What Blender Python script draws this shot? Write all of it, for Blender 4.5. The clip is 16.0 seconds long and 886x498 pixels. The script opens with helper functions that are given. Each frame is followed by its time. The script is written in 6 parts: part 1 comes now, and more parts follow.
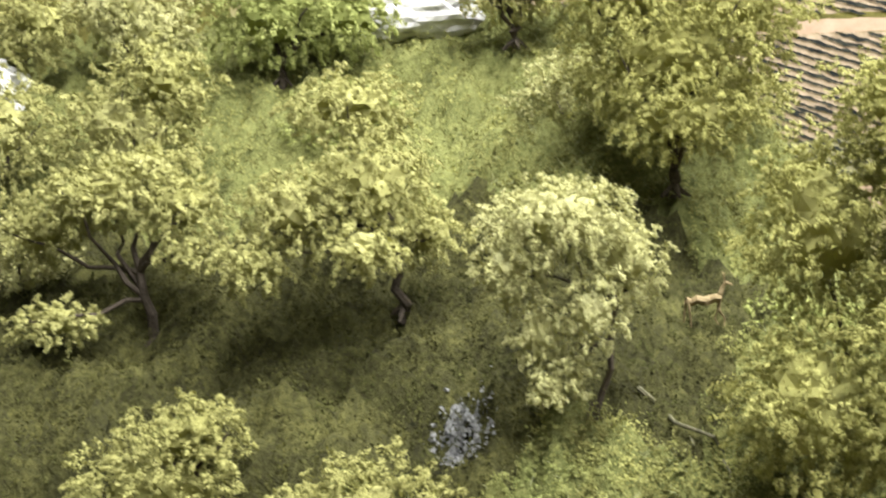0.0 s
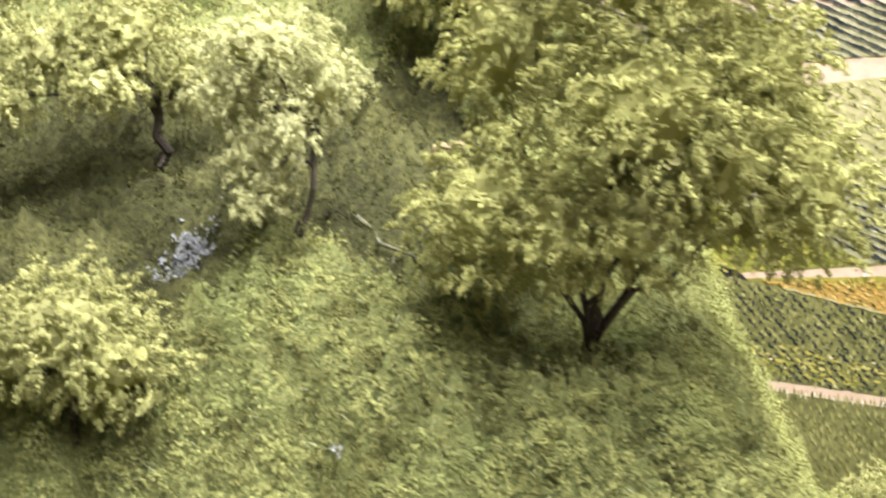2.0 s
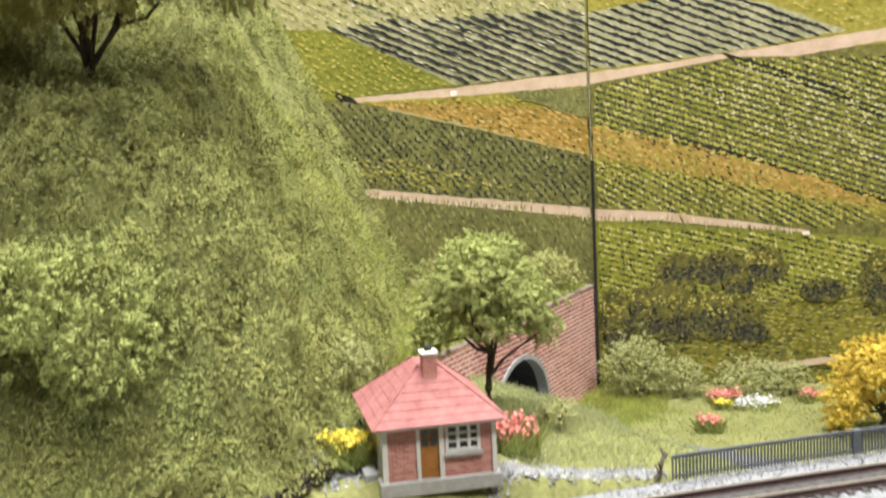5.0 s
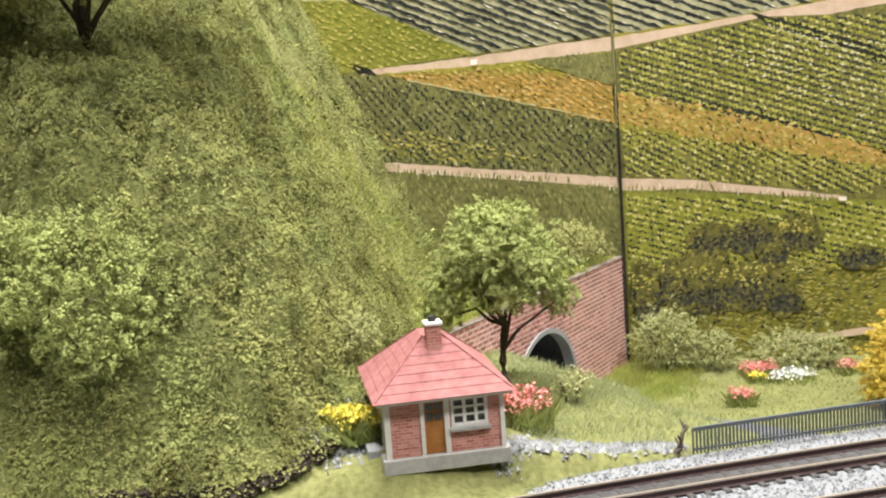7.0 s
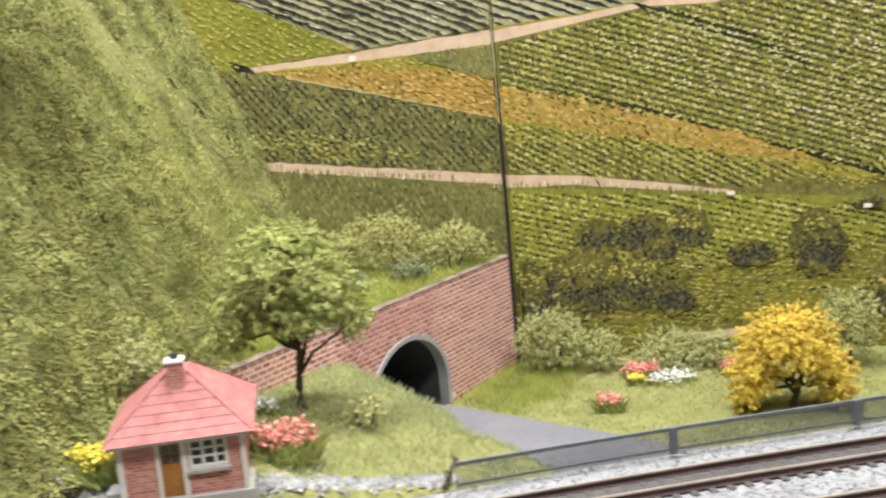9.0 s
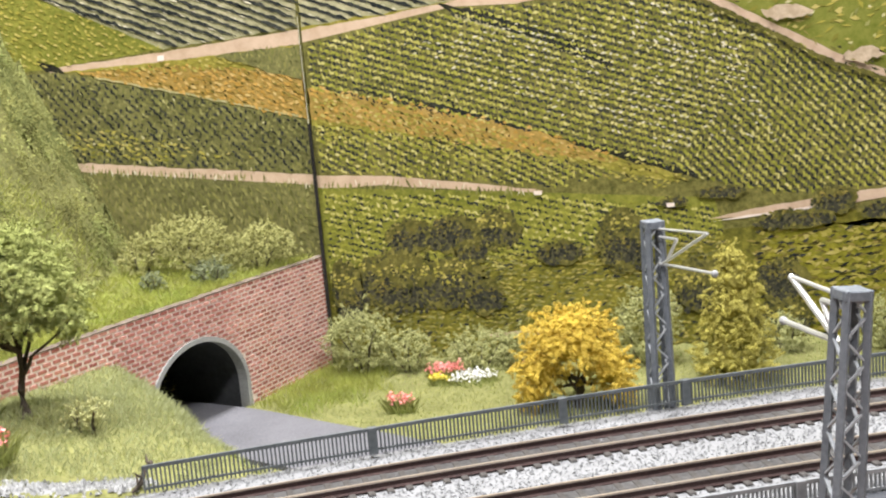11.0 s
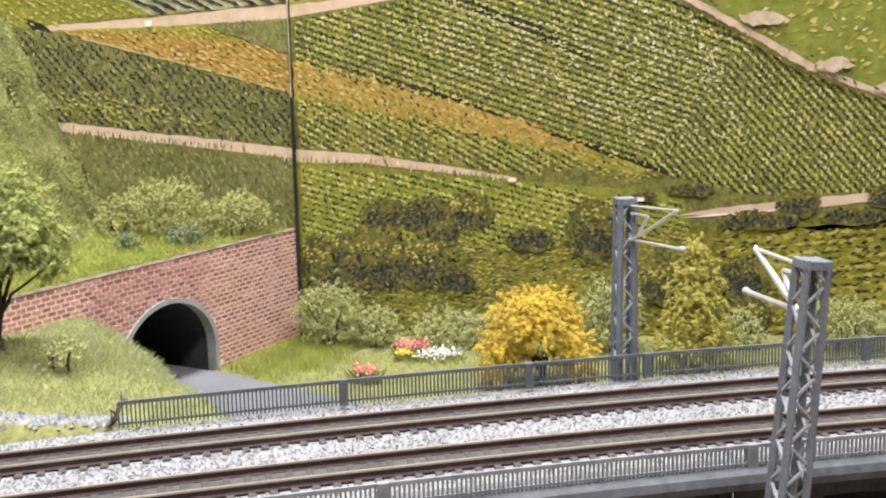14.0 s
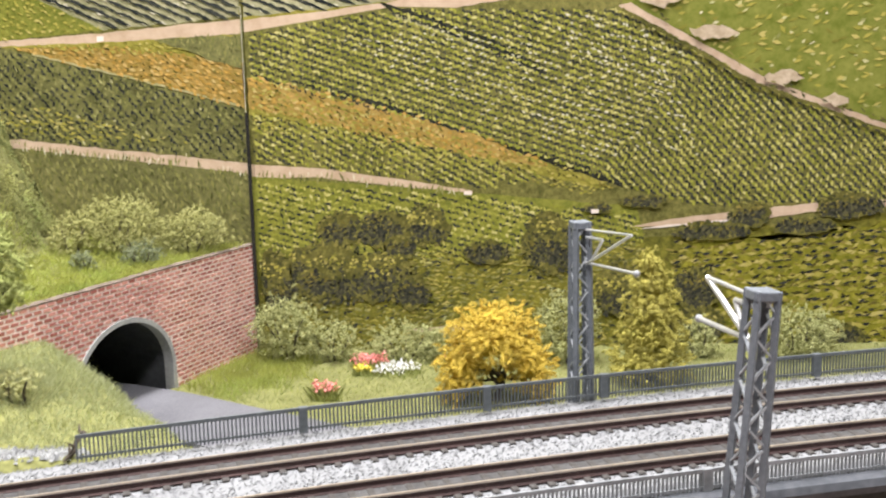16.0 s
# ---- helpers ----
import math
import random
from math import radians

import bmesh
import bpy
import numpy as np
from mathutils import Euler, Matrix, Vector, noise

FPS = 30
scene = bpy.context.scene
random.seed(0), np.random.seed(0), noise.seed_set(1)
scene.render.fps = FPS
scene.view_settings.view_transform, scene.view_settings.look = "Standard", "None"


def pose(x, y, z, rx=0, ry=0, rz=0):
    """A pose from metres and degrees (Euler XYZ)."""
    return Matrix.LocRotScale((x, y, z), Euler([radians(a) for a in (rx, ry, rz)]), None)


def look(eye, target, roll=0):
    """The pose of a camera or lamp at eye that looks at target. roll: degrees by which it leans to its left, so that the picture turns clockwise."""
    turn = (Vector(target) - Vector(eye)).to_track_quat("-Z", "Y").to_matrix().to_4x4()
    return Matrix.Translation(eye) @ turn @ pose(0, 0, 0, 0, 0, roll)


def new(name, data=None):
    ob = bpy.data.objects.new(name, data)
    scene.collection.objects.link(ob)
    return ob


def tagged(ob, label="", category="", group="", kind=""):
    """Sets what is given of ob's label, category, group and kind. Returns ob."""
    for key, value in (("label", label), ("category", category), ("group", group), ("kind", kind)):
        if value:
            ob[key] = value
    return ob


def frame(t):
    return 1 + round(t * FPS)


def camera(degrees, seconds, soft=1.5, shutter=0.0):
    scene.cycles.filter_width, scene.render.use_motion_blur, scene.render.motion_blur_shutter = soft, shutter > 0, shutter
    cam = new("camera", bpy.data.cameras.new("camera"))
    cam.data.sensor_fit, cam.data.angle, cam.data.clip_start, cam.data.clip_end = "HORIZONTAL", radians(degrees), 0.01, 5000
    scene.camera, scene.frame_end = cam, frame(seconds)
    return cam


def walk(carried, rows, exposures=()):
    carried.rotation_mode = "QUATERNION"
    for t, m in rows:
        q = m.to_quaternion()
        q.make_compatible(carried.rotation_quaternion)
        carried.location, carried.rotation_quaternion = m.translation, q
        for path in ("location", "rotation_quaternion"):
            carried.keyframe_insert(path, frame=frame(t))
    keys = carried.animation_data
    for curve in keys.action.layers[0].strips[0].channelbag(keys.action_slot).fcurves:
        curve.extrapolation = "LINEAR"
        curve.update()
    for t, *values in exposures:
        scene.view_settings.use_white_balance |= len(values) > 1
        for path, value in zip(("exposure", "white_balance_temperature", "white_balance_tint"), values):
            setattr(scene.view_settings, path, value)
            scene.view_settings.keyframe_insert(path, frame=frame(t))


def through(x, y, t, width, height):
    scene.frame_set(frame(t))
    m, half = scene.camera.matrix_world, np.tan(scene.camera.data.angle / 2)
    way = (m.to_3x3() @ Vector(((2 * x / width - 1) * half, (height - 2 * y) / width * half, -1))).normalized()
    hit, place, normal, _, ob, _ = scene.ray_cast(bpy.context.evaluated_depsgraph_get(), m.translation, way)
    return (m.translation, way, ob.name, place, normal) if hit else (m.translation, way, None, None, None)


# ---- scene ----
cam = camera(44.0, 16.0, 2.1, 0.5)
PATH = [
    (0, (0.398, 0.11, 0.292), (-0.047, 2.056, 0.16), -1.9),
    (0.5, (0.408, 0.117, 0.276), (-0.017, 2.066, 0.131), -1.7),
    (1, (0.426, 0.116, 0.259), (0.004, 2.063, 0.092), -1.6),
    (1.5, (0.46, 0.115, 0.248), (0.017, 2.058, 0.08), -1.6),
    (2, (0.507, 0.11, 0.237), (0.052, 2.049, 0.054), -1.5),
    (2.5, (0.545, 0.102, 0.22), (0.052, 2.029, 0.02), -1.2),
    (3, (0.604, 0.089, 0.206), (0.084, 2.008, -0.002), -1.1),
    (3.5, (0.616, 0.07, 0.199), (0.132, 2.0, -0.006), -1.2),
    (4, (0.622, 0.028, 0.192), (0.378, 2.0, -0.038), -1.3),
    (4.5, (0.654, 0.026, 0.171), (0.453, 2.001, -0.069), -2.4),
    (5, (0.665, 0.018, 0.144), (0.479, 1.993, -0.105), -2.7),
    (5.2, (0.665, 0.014, 0.136), (0.482, 1.989, -0.119), -2.7),
    (7.3, (0.681, 0.047, 0.135), (0.4, 2.006, -0.152), -4.0),
    (7.5, (0.684, 0.054, 0.137), (0.396, 2.01, -0.161), -4.0),
    (8, (0.702, 0.06, 0.142), (0.387, 2.007, -0.19), -5.0),
    (8.5, (0.736, 0.066, 0.148), (0.418, 2.012, -0.186), -5.4),
    (9, (0.773, 0.069, 0.147), (0.455, 2.016, -0.184), -5.2),
    (9.5, (0.813, 0.074, 0.143), (0.517, 2.024, -0.189), -4.8),
    (10, (0.851, 0.08, 0.143), (0.588, 2.034, -0.197), -4.3),
    (10.2, (0.866, 0.081, 0.14), (0.608, 2.036, -0.196), -4.4),
    (12.3, (0.845, 0.086, 0.137), (0.707, 2.051, -0.21), -4.1),
    (12.5, (0.836, 0.092, 0.132), (0.717, 2.061, -0.2), -3.1),
    (13, (0.847, 0.079, 0.132), (0.707, 2.046, -0.203), -1.7),
    (13.5, (0.857, 0.076, 0.13), (0.697, 2.041, -0.202), -1.1),
    (14, (0.86, 0.066, 0.125), (0.697, 2.031, -0.207), -1.2),
    (14.5, (0.858, 0.051, 0.127), (0.709, 2.017, -0.212), -1.4),
    (15, (0.857, 0.047, 0.131), (0.724, 2.012, -0.22), -1.7),
    (15.5, (0.856, 0.055, 0.134), (0.747, 2.021, -0.218), -1.8),
    (16, (0.86, 0.065, 0.137), (0.776, 2.034, -0.204), -1.5),
]
walk(cam, [(t, look(eye, target, roll)) for t, eye, target, roll in PATH],
     exposures=[(0, -0.08, 6500, 10), (0.5, 0.10, 6450, 11), (1, 0.18, 6300, 13), (2.0, 0.40, 6150, 15), (2.5, 0.38, 5950, 18), (3.5, 0.12, 6200, 14), (4.5, -0.05, 6500, 10), (8, -0.10, 6500, 11), (10, -0.08, 6450, 12), (12.5, -0.05, 6400, 14), (16, -0.06, 6400, 14)])


# ---- light ----
world = bpy.data.worlds.new("room_air")
world.use_nodes = True
world.node_tree.nodes["Background"].inputs[0].default_value = (1.0, 1.0, 1.0, 1)
world.node_tree.nodes["Background"].inputs[1].default_value = 0.055
scene.world = world


def area_lamp(name, eye, target, sx, sy, watts, colour):
    data = bpy.data.lights.new(name, "AREA")
    data.shape, data.size, data.size_y, data.energy, data.color = "RECTANGLE", sx, sy, watts, colour
    ob = new(name, data)
    ob.matrix_world = look(eye, target)
    return ob


area_lamp("ceiling_tube", (0.66, 0.49, 1.30), (0.62, 0.52, 0.0), 1.2, 0.12, 62.0, (1.0, 0.985, 0.96))
area_lamp("ceiling_tube", (1.25, -0.12, 1.26), (0.78, 0.6, 0.0), 1.2, 0.12, 27.5, (1.0, 0.985, 0.97))


# ---- materials ----
class Nodes:
    """A small builder of node trees."""

    def __init__(self, name, rough=0.9, metal=0.0, spec=0.2):
        self.mat = bpy.data.materials.new(name)
        self.mat.use_nodes = True
        self.tree = self.mat.node_tree
        self.bsdf = self.tree.nodes["Principled BSDF"]
        self.bsdf.inputs["Roughness"].default_value = rough
        self.bsdf.inputs["Metallic"].default_value = metal
        self.bsdf.inputs["Specular IOR Level"].default_value = spec
        self.coord = self.tree.nodes.new("ShaderNodeTexCoord").outputs["Object"]

    def node(self, kind, *links):
        n = self.tree.nodes.new(kind)
        for k, v in enumerate(links):
            self.feed(n.inputs[k], v)
        return n

    def feed(self, socket, v):
        if v is None:
            return
        if isinstance(v, bpy.types.NodeSocket):
            self.tree.links.new(v, socket)
        else:
            socket.default_value = v

    def math(self, op, a, b=0.0, clamp=False):
        n = self.node("ShaderNodeMath", a, b)
        n.operation, n.use_clamp = op, clamp
        return n.outputs[0]

    def noise(self, scale, detail=3.0, rough=0.6, vector=None, distortion=0.0):
        n = self.tree.nodes.new("ShaderNodeTexNoise")
        self.feed(n.inputs["Vector"], vector or self.coord)
        n.inputs["Scale"].default_value, n.inputs["Detail"].default_value = scale, detail
        n.inputs["Roughness"].default_value, n.inputs["Distortion"].default_value = rough, distortion
        return n.outputs["Fac"]

    def ramp(self, fac, stops):
        n = self.tree.nodes.new("ShaderNodeValToRGB")
        self.feed(n.inputs[0], fac)
        el = n.color_ramp.elements
        while len(el) < len(stops):
            el.new(0.5)
        for e, (p, c) in zip(el, stops):
            e.position, e.color = p, (*c, 1) if len(c) == 3 else c
        return n.outputs[0]

    def mix(self, fac, a, b, blend="MIX"):
        n = self.tree.nodes.new("ShaderNodeMix")
        n.data_type, n.blend_type = "RGBA", blend
        self.feed(n.inputs[0], fac)
        self.feed(n.inputs[6], a if isinstance(a, bpy.types.NodeSocket) else (*a, 1))
        self.feed(n.inputs[7], b if isinstance(b, bpy.types.NodeSocket) else (*b, 1))
        return n.outputs[2]

    def turned(self, rx=0, ry=0, rz=0, scale=(1, 1, 1), move=(0, 0, 0)):
        n = self.tree.nodes.new("ShaderNodeMapping")
        self.feed(n.inputs["Vector"], self.coord)
        n.inputs["Rotation"].default_value = [radians(a) for a in (rx, ry, rz)]
        n.inputs["Scale"].default_value, n.inputs["Location"].default_value = scale, move
        return n.outputs[0]

    def island(self):
        return self.tree.nodes.new("ShaderNodeNewGeometry").outputs["Random Per Island"]

    def piece(self):
        return self.tree.nodes.new("ShaderNodeObjectInfo").outputs["Random"]

    def bump(self, height, strength=0.4, distance=0.001):
        n = self.tree.nodes.new("ShaderNodeBump")
        n.inputs["Strength"].default_value, n.inputs["Distance"].default_value = strength, distance
        self.feed(n.inputs["Height"], height)
        self.tree.links.new(n.outputs[0], self.bsdf.inputs["Normal"])

    def done(self, colour):
        self.feed(self.bsdf.inputs["Base Color"], colour if isinstance(colour, bpy.types.NodeSocket) else (*colour, 1))
        return self.mat


def speckled(name, a, b, scale=400.0, rough=0.85, metal=0.0, bump=0.3, coarse=60.0, spec=0.2):
    """A worn surface: two colours mixed by fine and coarse noise."""
    n = Nodes(name, rough, metal, spec)
    f = n.math("ADD", n.math("MULTIPLY", n.noise(scale, 4), 0.6), n.math("MULTIPLY", n.noise(coarse, 3), 0.4))
    if bump:
        n.bump(n.noise(scale, 3), bump, 0.0004)
    return n.done(n.ramp(f, [(0.32, a), (0.68, b)]))


def foliage_mat(name, dark, mid, light, through=0.1, patches=0.0):
    """Leaf flakes: each flake its own tint."""
    n = Nodes(name, 0.85, 0.0, 0.1)
    dark, light = (tuple(0.55 * p + 0.45 * q for p, q in zip(c, mid)) for c in (dark, light))
    base = n.ramp(n.island(), [(0.0, dark), (0.5, mid), (1.0, light)])
    base = n.mix(n.math("MULTIPLY", n.noise(45.0, 2), 0.5), base, mid)
    if patches:
        tone = n.ramp(n.noise(62.0, 4, 0.62), [(0.36, (0.42, 0.39, 0.34)), (0.50, (1.0, 1.0, 1.0)), (0.66, (1.5, 1.48, 1.45))])
        base = n.mix(patches, base, tone, "MULTIPLY")
        base = n.mix(n.ramp(n.noise(24.0, 2), [(0.52, (0, 0, 0)), (0.72, (0.45, 0.45, 0.45))]), base, n.mix(1.0, base, (0.80, 1.06, 1.05), "MULTIPLY"))
    n.done(base)
    t = n.node("ShaderNodeBsdfTranslucent", base)
    m = n.node("ShaderNodeMixShader", through, n.bsdf.outputs[0], t.outputs[0])
    n.tree.links.new(m.outputs[0], n.tree.nodes["Material Output"].inputs[0])
    return n.mat


LEAF_OLIVE = foliage_mat("leaf_olive", (0.24, 0.24, 0.08), (0.375, 0.37, 0.138), (0.53, 0.52, 0.25))
LEAF_DEEP = foliage_mat("leaf_deep_olive", (0.20, 0.20, 0.055), (0.345, 0.34, 0.112), (0.50, 0.49, 0.20))
LEAF_BUSH = foliage_mat("leaf_bush_olive", (0.20, 0.20, 0.062), (0.32, 0.315, 0.112), (0.47, 0.46, 0.20))
LEAF_PALE = foliage_mat("leaf_pale", (0.32, 0.32, 0.13), (0.455, 0.45, 0.20), (0.64, 0.63, 0.37))
LEAF_GREEN = foliage_mat("leaf_green", (0.17, 0.20, 0.055), (0.33, 0.365, 0.12), (0.50, 0.53, 0.22))
LEAF_GREY = foliage_mat("leaf_grey_green", (0.18, 0.185, 0.07), (0.35, 0.36, 0.15), (0.52, 0.52, 0.27))
LEAF_BLUE = foliage_mat("leaf_blue_green", (0.12, 0.14, 0.075), (0.21, 0.235, 0.13), (0.33, 0.355, 0.21))
LEAF_YELLOW = foliage_mat("leaf_yellow", (0.42, 0.28, 0.025), (0.58, 0.425, 0.065), (0.76, 0.62, 0.19))
LEAF_CONE = foliage_mat("leaf_yellow_green", (0.20, 0.18, 0.03), (0.40, 0.36, 0.08), (0.58, 0.53, 0.18))
TURF = foliage_mat("hill_turf", (0.185, 0.19, 0.06), (0.245, 0.25, 0.083), (0.325, 0.325, 0.13), 0.12, 0.9)
# Brownish turf, darkened further: the trees' shade is in its colour.
TURF_SHADE = foliage_mat("hill_turf_shade", (0.026, 0.026, 0.009), (0.066, 0.066, 0.020), (0.130, 0.128, 0.040), 0.1, 0.7)
BLADE = foliage_mat("grass_fibre", (0.17, 0.19, 0.05), (0.28, 0.31, 0.095), (0.44, 0.45, 0.19), 0.3, 0.6)
BLADE_FRESH = foliage_mat("grass_fibre_fresh", (0.25, 0.28, 0.05), (0.39, 0.42, 0.10), (0.53, 0.55, 0.20), 0.3, 0.4)
BLADE_HILL = foliage_mat("hill_fibre", (0.16, 0.165, 0.05), (0.235, 0.24, 0.078), (0.325, 0.325, 0.135), 0.1, 1.0)
BLADE_PALE = foliage_mat("grass_fibre_pale", (0.28, 0.30, 0.14), (0.42, 0.45, 0.24), (0.58, 0.60, 0.38), 0.3)
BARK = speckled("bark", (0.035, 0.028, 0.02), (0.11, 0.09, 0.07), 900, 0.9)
RED_PETAL = foliage_mat("petal_red", (0.62, 0.16, 0.15), (0.84, 0.32, 0.29), (0.93, 0.56, 0.52))
WHITE_PETAL = foliage_mat("petal_white", (0.65, 0.65, 0.62), (0.82, 0.82, 0.80), (0.9, 0.9, 0.88))
YELLOW_PETAL = foliage_mat("petal_yellow", (0.60, 0.48, 0.04), (0.80, 0.68, 0.10), (0.88, 0.80, 0.3))


def hill_ground(name, *tones):
    n = Nodes(name, 0.95)
    f = n.math("ADD", n.math("MULTIPLY", n.noise(240.0, 5, 0.7), 0.6), n.math("MULTIPLY", n.noise(28.0, 3), 0.4))
    n.bump(n.noise(420.0, 5, 0.7), 0.9, 0.003)
    return n.done(n.ramp(f, list(zip((0.33, 0.5, 0.66), tones))))


HILL = hill_ground("hill_turf_mat", (0.10, 0.11, 0.035), (0.17, 0.185, 0.06), (0.26, 0.27, 0.095))
# Dark copy of the hill ground with tree shade painted in.
HILL_SHADE = hill_ground("hill_ground_shade", (0.020, 0.020, 0.008), (0.060, 0.060, 0.019), (0.13, 0.128, 0.040))
LAWN = speckled("lawn_flock", (0.09, 0.095, 0.03), (0.24, 0.24, 0.09), 420, 0.95, coarse=60)
VALLEY = speckled("valley_soil", (0.20, 0.145, 0.115), (0.40, 0.30, 0.255), 120, 0.95, coarse=20)
BALLAST = speckled("ballast", (0.19, 0.194, 0.198), (0.26, 0.266, 0.272), 900, 0.9)


def stones_mat():
    n = Nodes("ballast_stone", 0.85)
    return n.done(n.ramp(n.island(), [(0.0, (0.165, 0.169, 0.173)), (0.5, (0.192, 0.197, 0.202)), (1.0, (0.226, 0.231, 0.237))]))


STONES = stones_mat()
ASPHALT = speckled("road_asphalt", (0.085, 0.085, 0.095), (0.17, 0.17, 0.185), 900, 0.9, coarse=30)
RAIL_SIDE = speckled("rail_rust", (0.036, 0.024, 0.023), (0.080, 0.048, 0.044), 800, 0.6, 0.3)
RAIL_TOP = speckled("rail_polished", (0.46, 0.38, 0.32), (0.62, 0.53, 0.45), 500, 0.35, 0.7)
SLEEPER = speckled("sleeper_brown", (0.040, 0.037, 0.034), (0.09, 0.084, 0.078), 600, 0.85)
STEEL = speckled("mast_grey_paint", (0.11, 0.123, 0.142), (0.20, 0.218, 0.24), 500, 0.5)
FENCE_GREY = speckled("railing_grey", (0.075, 0.085, 0.09), (0.145, 0.158, 0.165), 500, 0.6)
GIRDER = speckled("girder_black", (0.022, 0.026, 0.025), (0.06, 0.066, 0.062), 400, 0.6)
BRIDGE_GREY = speckled("bridge_edge_grey", (0.055, 0.060, 0.068), (0.12, 0.127, 0.14), 300, 0.6)
RAILING_PALE = speckled("railing_dusty_grey", (0.15, 0.16, 0.17), (0.30, 0.31, 0.32), 300, 0.7)
WIRE = speckled("bright_tube", (0.55, 0.55, 0.56), (0.75, 0.75, 0.74), 300, 0.3, 0.6)
CONCRETE = speckled("concrete", (0.26, 0.265, 0.265), (0.42, 0.425, 0.42), 600, 0.9)
# Near-black lining: the darkness inside the tunnel is put into its colour.
TUNNEL_SHADE = speckled("tunnel_lining", (0.035, 0.037, 0.04), (0.065, 0.068, 0.072), 300, 0.9)
MORTAR = speckled("mortar", (0.80, 0.66, 0.61), (0.90, 0.80, 0.75), 900, 0.95)
ROOM_WALL = speckled("room_plaster", (0.24, 0.24, 0.23), (0.29, 0.29, 0.28), 20, 0.9, bump=0)
ROOM_FLOOR = speckled("room_floor", (0.22, 0.20, 0.17), (0.30, 0.27, 0.24), 20, 0.7, bump=0)
PRINT_EDGE = speckled("board_edge_white", (0.62, 0.60, 0.55), (0.78, 0.76, 0.72), 400, 0.8)
CRACK = speckled("board_gap", (0.012, 0.011, 0.010), (0.03, 0.028, 0.025), 300, 0.95)
COPING = speckled("coping_worn", (0.06, 0.045, 0.035), (0.26, 0.21, 0.17), 160, 0.9)
ROCK = speckled("pale_rock", (0.42, 0.42, 0.41), (0.78, 0.78, 0.77), 160, 0.9, bump=0.6)


def brick_mat(joined=False):
    n = Nodes("brick_red", 0.85)
    base = n.ramp(n.island() if joined else n.piece(), [(0.0, (0.30, 0.105, 0.09)), (0.5, (0.47, 0.19, 0.165)), (1.0, (0.63, 0.315, 0.27))])
    stain = n.ramp(n.noise(26.0, 3), [(0.45, (0, 0, 0)), (0.75, (1, 1, 1))])
    base = n.mix(n.math("MULTIPLY", stain, 0.35), base, (0.52, 0.23, 0.12))
    n.bump(n.noise(1500.0, 3), 0.3, 0.0002)
    return n.done(base)


BRICK, BRICK_JOINED = brick_mat(), brick_mat(True)
INNER_BED = speckled("trackbed_dirt", (0.038, 0.037, 0.036), (0.105, 0.102, 0.10), 500, 0.95)
GRAVEL_PALE = speckled("pale_gravel", (0.25, 0.255, 0.255), (0.44, 0.445, 0.44), 300, 0.9)
GRAVEL = speckled("grey_gravel", (0.17, 0.175, 0.175), (0.30, 0.305, 0.30), 300, 0.9)


# ---- mesh helpers ----
def mesh_ob(name, verts, faces, material, parent=None, label="", smooth=False):
    me = bpy.data.meshes.new(name)
    me.from_pydata(verts if isinstance(verts, list) else verts.tolist(), [], faces if isinstance(faces, list) else faces.tolist())
    me.materials.append(material)
    if smooth:
        me.polygons.foreach_set("use_smooth", [True] * len(me.polygons))
    ob = new(name, me)
    if parent:
        ob.parent = parent
    if label:
        ob["label"] = label
    return ob


def part(name, bm, material, parent, label=""):
    me = bpy.data.meshes.new(name)
    bm.to_mesh(me)
    bm.free()
    me.materials.append(material)
    ob = new(name, me)
    if parent:
        ob.parent = parent
    if label:
        ob["label"] = label
    return ob


def empty(name, place, rz=0.0, label="", category="", group="", kind=""):
    ob = new(name)
    ob.matrix_world = pose(*place, 0, 0, rz)
    ob.empty_display_size = 0.01
    return tagged(ob, label, category, group, kind)


def box(bm, x0, x1, y0, y1, z0, z1, bevel=0.0):
    m = Matrix.Translation(((x0 + x1) / 2, (y0 + y1) / 2, (z0 + z1) / 2)) @ Matrix.Diagonal((x1 - x0, y1 - y0, z1 - z0, 1))
    made = bmesh.ops.create_cube(bm, size=1.0, matrix=m)["verts"]
    if bevel:
        edges = list({e for v in made for e in v.link_edges})
        bmesh.ops.bevel(bm, geom=edges, offset=bevel, segments=1, affect="EDGES")


def boxed(x0, x1, y0, y1, z0, z1, bevel=0.0):
    bm = bmesh.new()
    box(bm, x0, x1, y0, y1, z0, z1, bevel)
    return bm


def bar(bm, a, b, w, d=None):
    """A straight bar with a rectangular section between two points."""
    a, b = Vector(a), Vector(b)
    m = Matrix.Translation((a + b) / 2) @ (b - a).to_track_quat("Z", "Y").to_matrix().to_4x4()
    bmesh.ops.create_cube(bm, size=1.0, matrix=m @ Matrix.Diagonal((w, d or w, (b - a).length, 1)))


def tube(bm, a, b, r0, r1, sides=8):
    a, b = Vector(a), Vector(b)
    m = Matrix.Translation((a + b) / 2) @ (b - a).to_track_quat("Z", "Y").to_matrix().to_4x4()
    bmesh.ops.create_cone(bm, cap_ends=True, segments=sides, radius1=r0, radius2=r1, depth=(b - a).length, matrix=m)


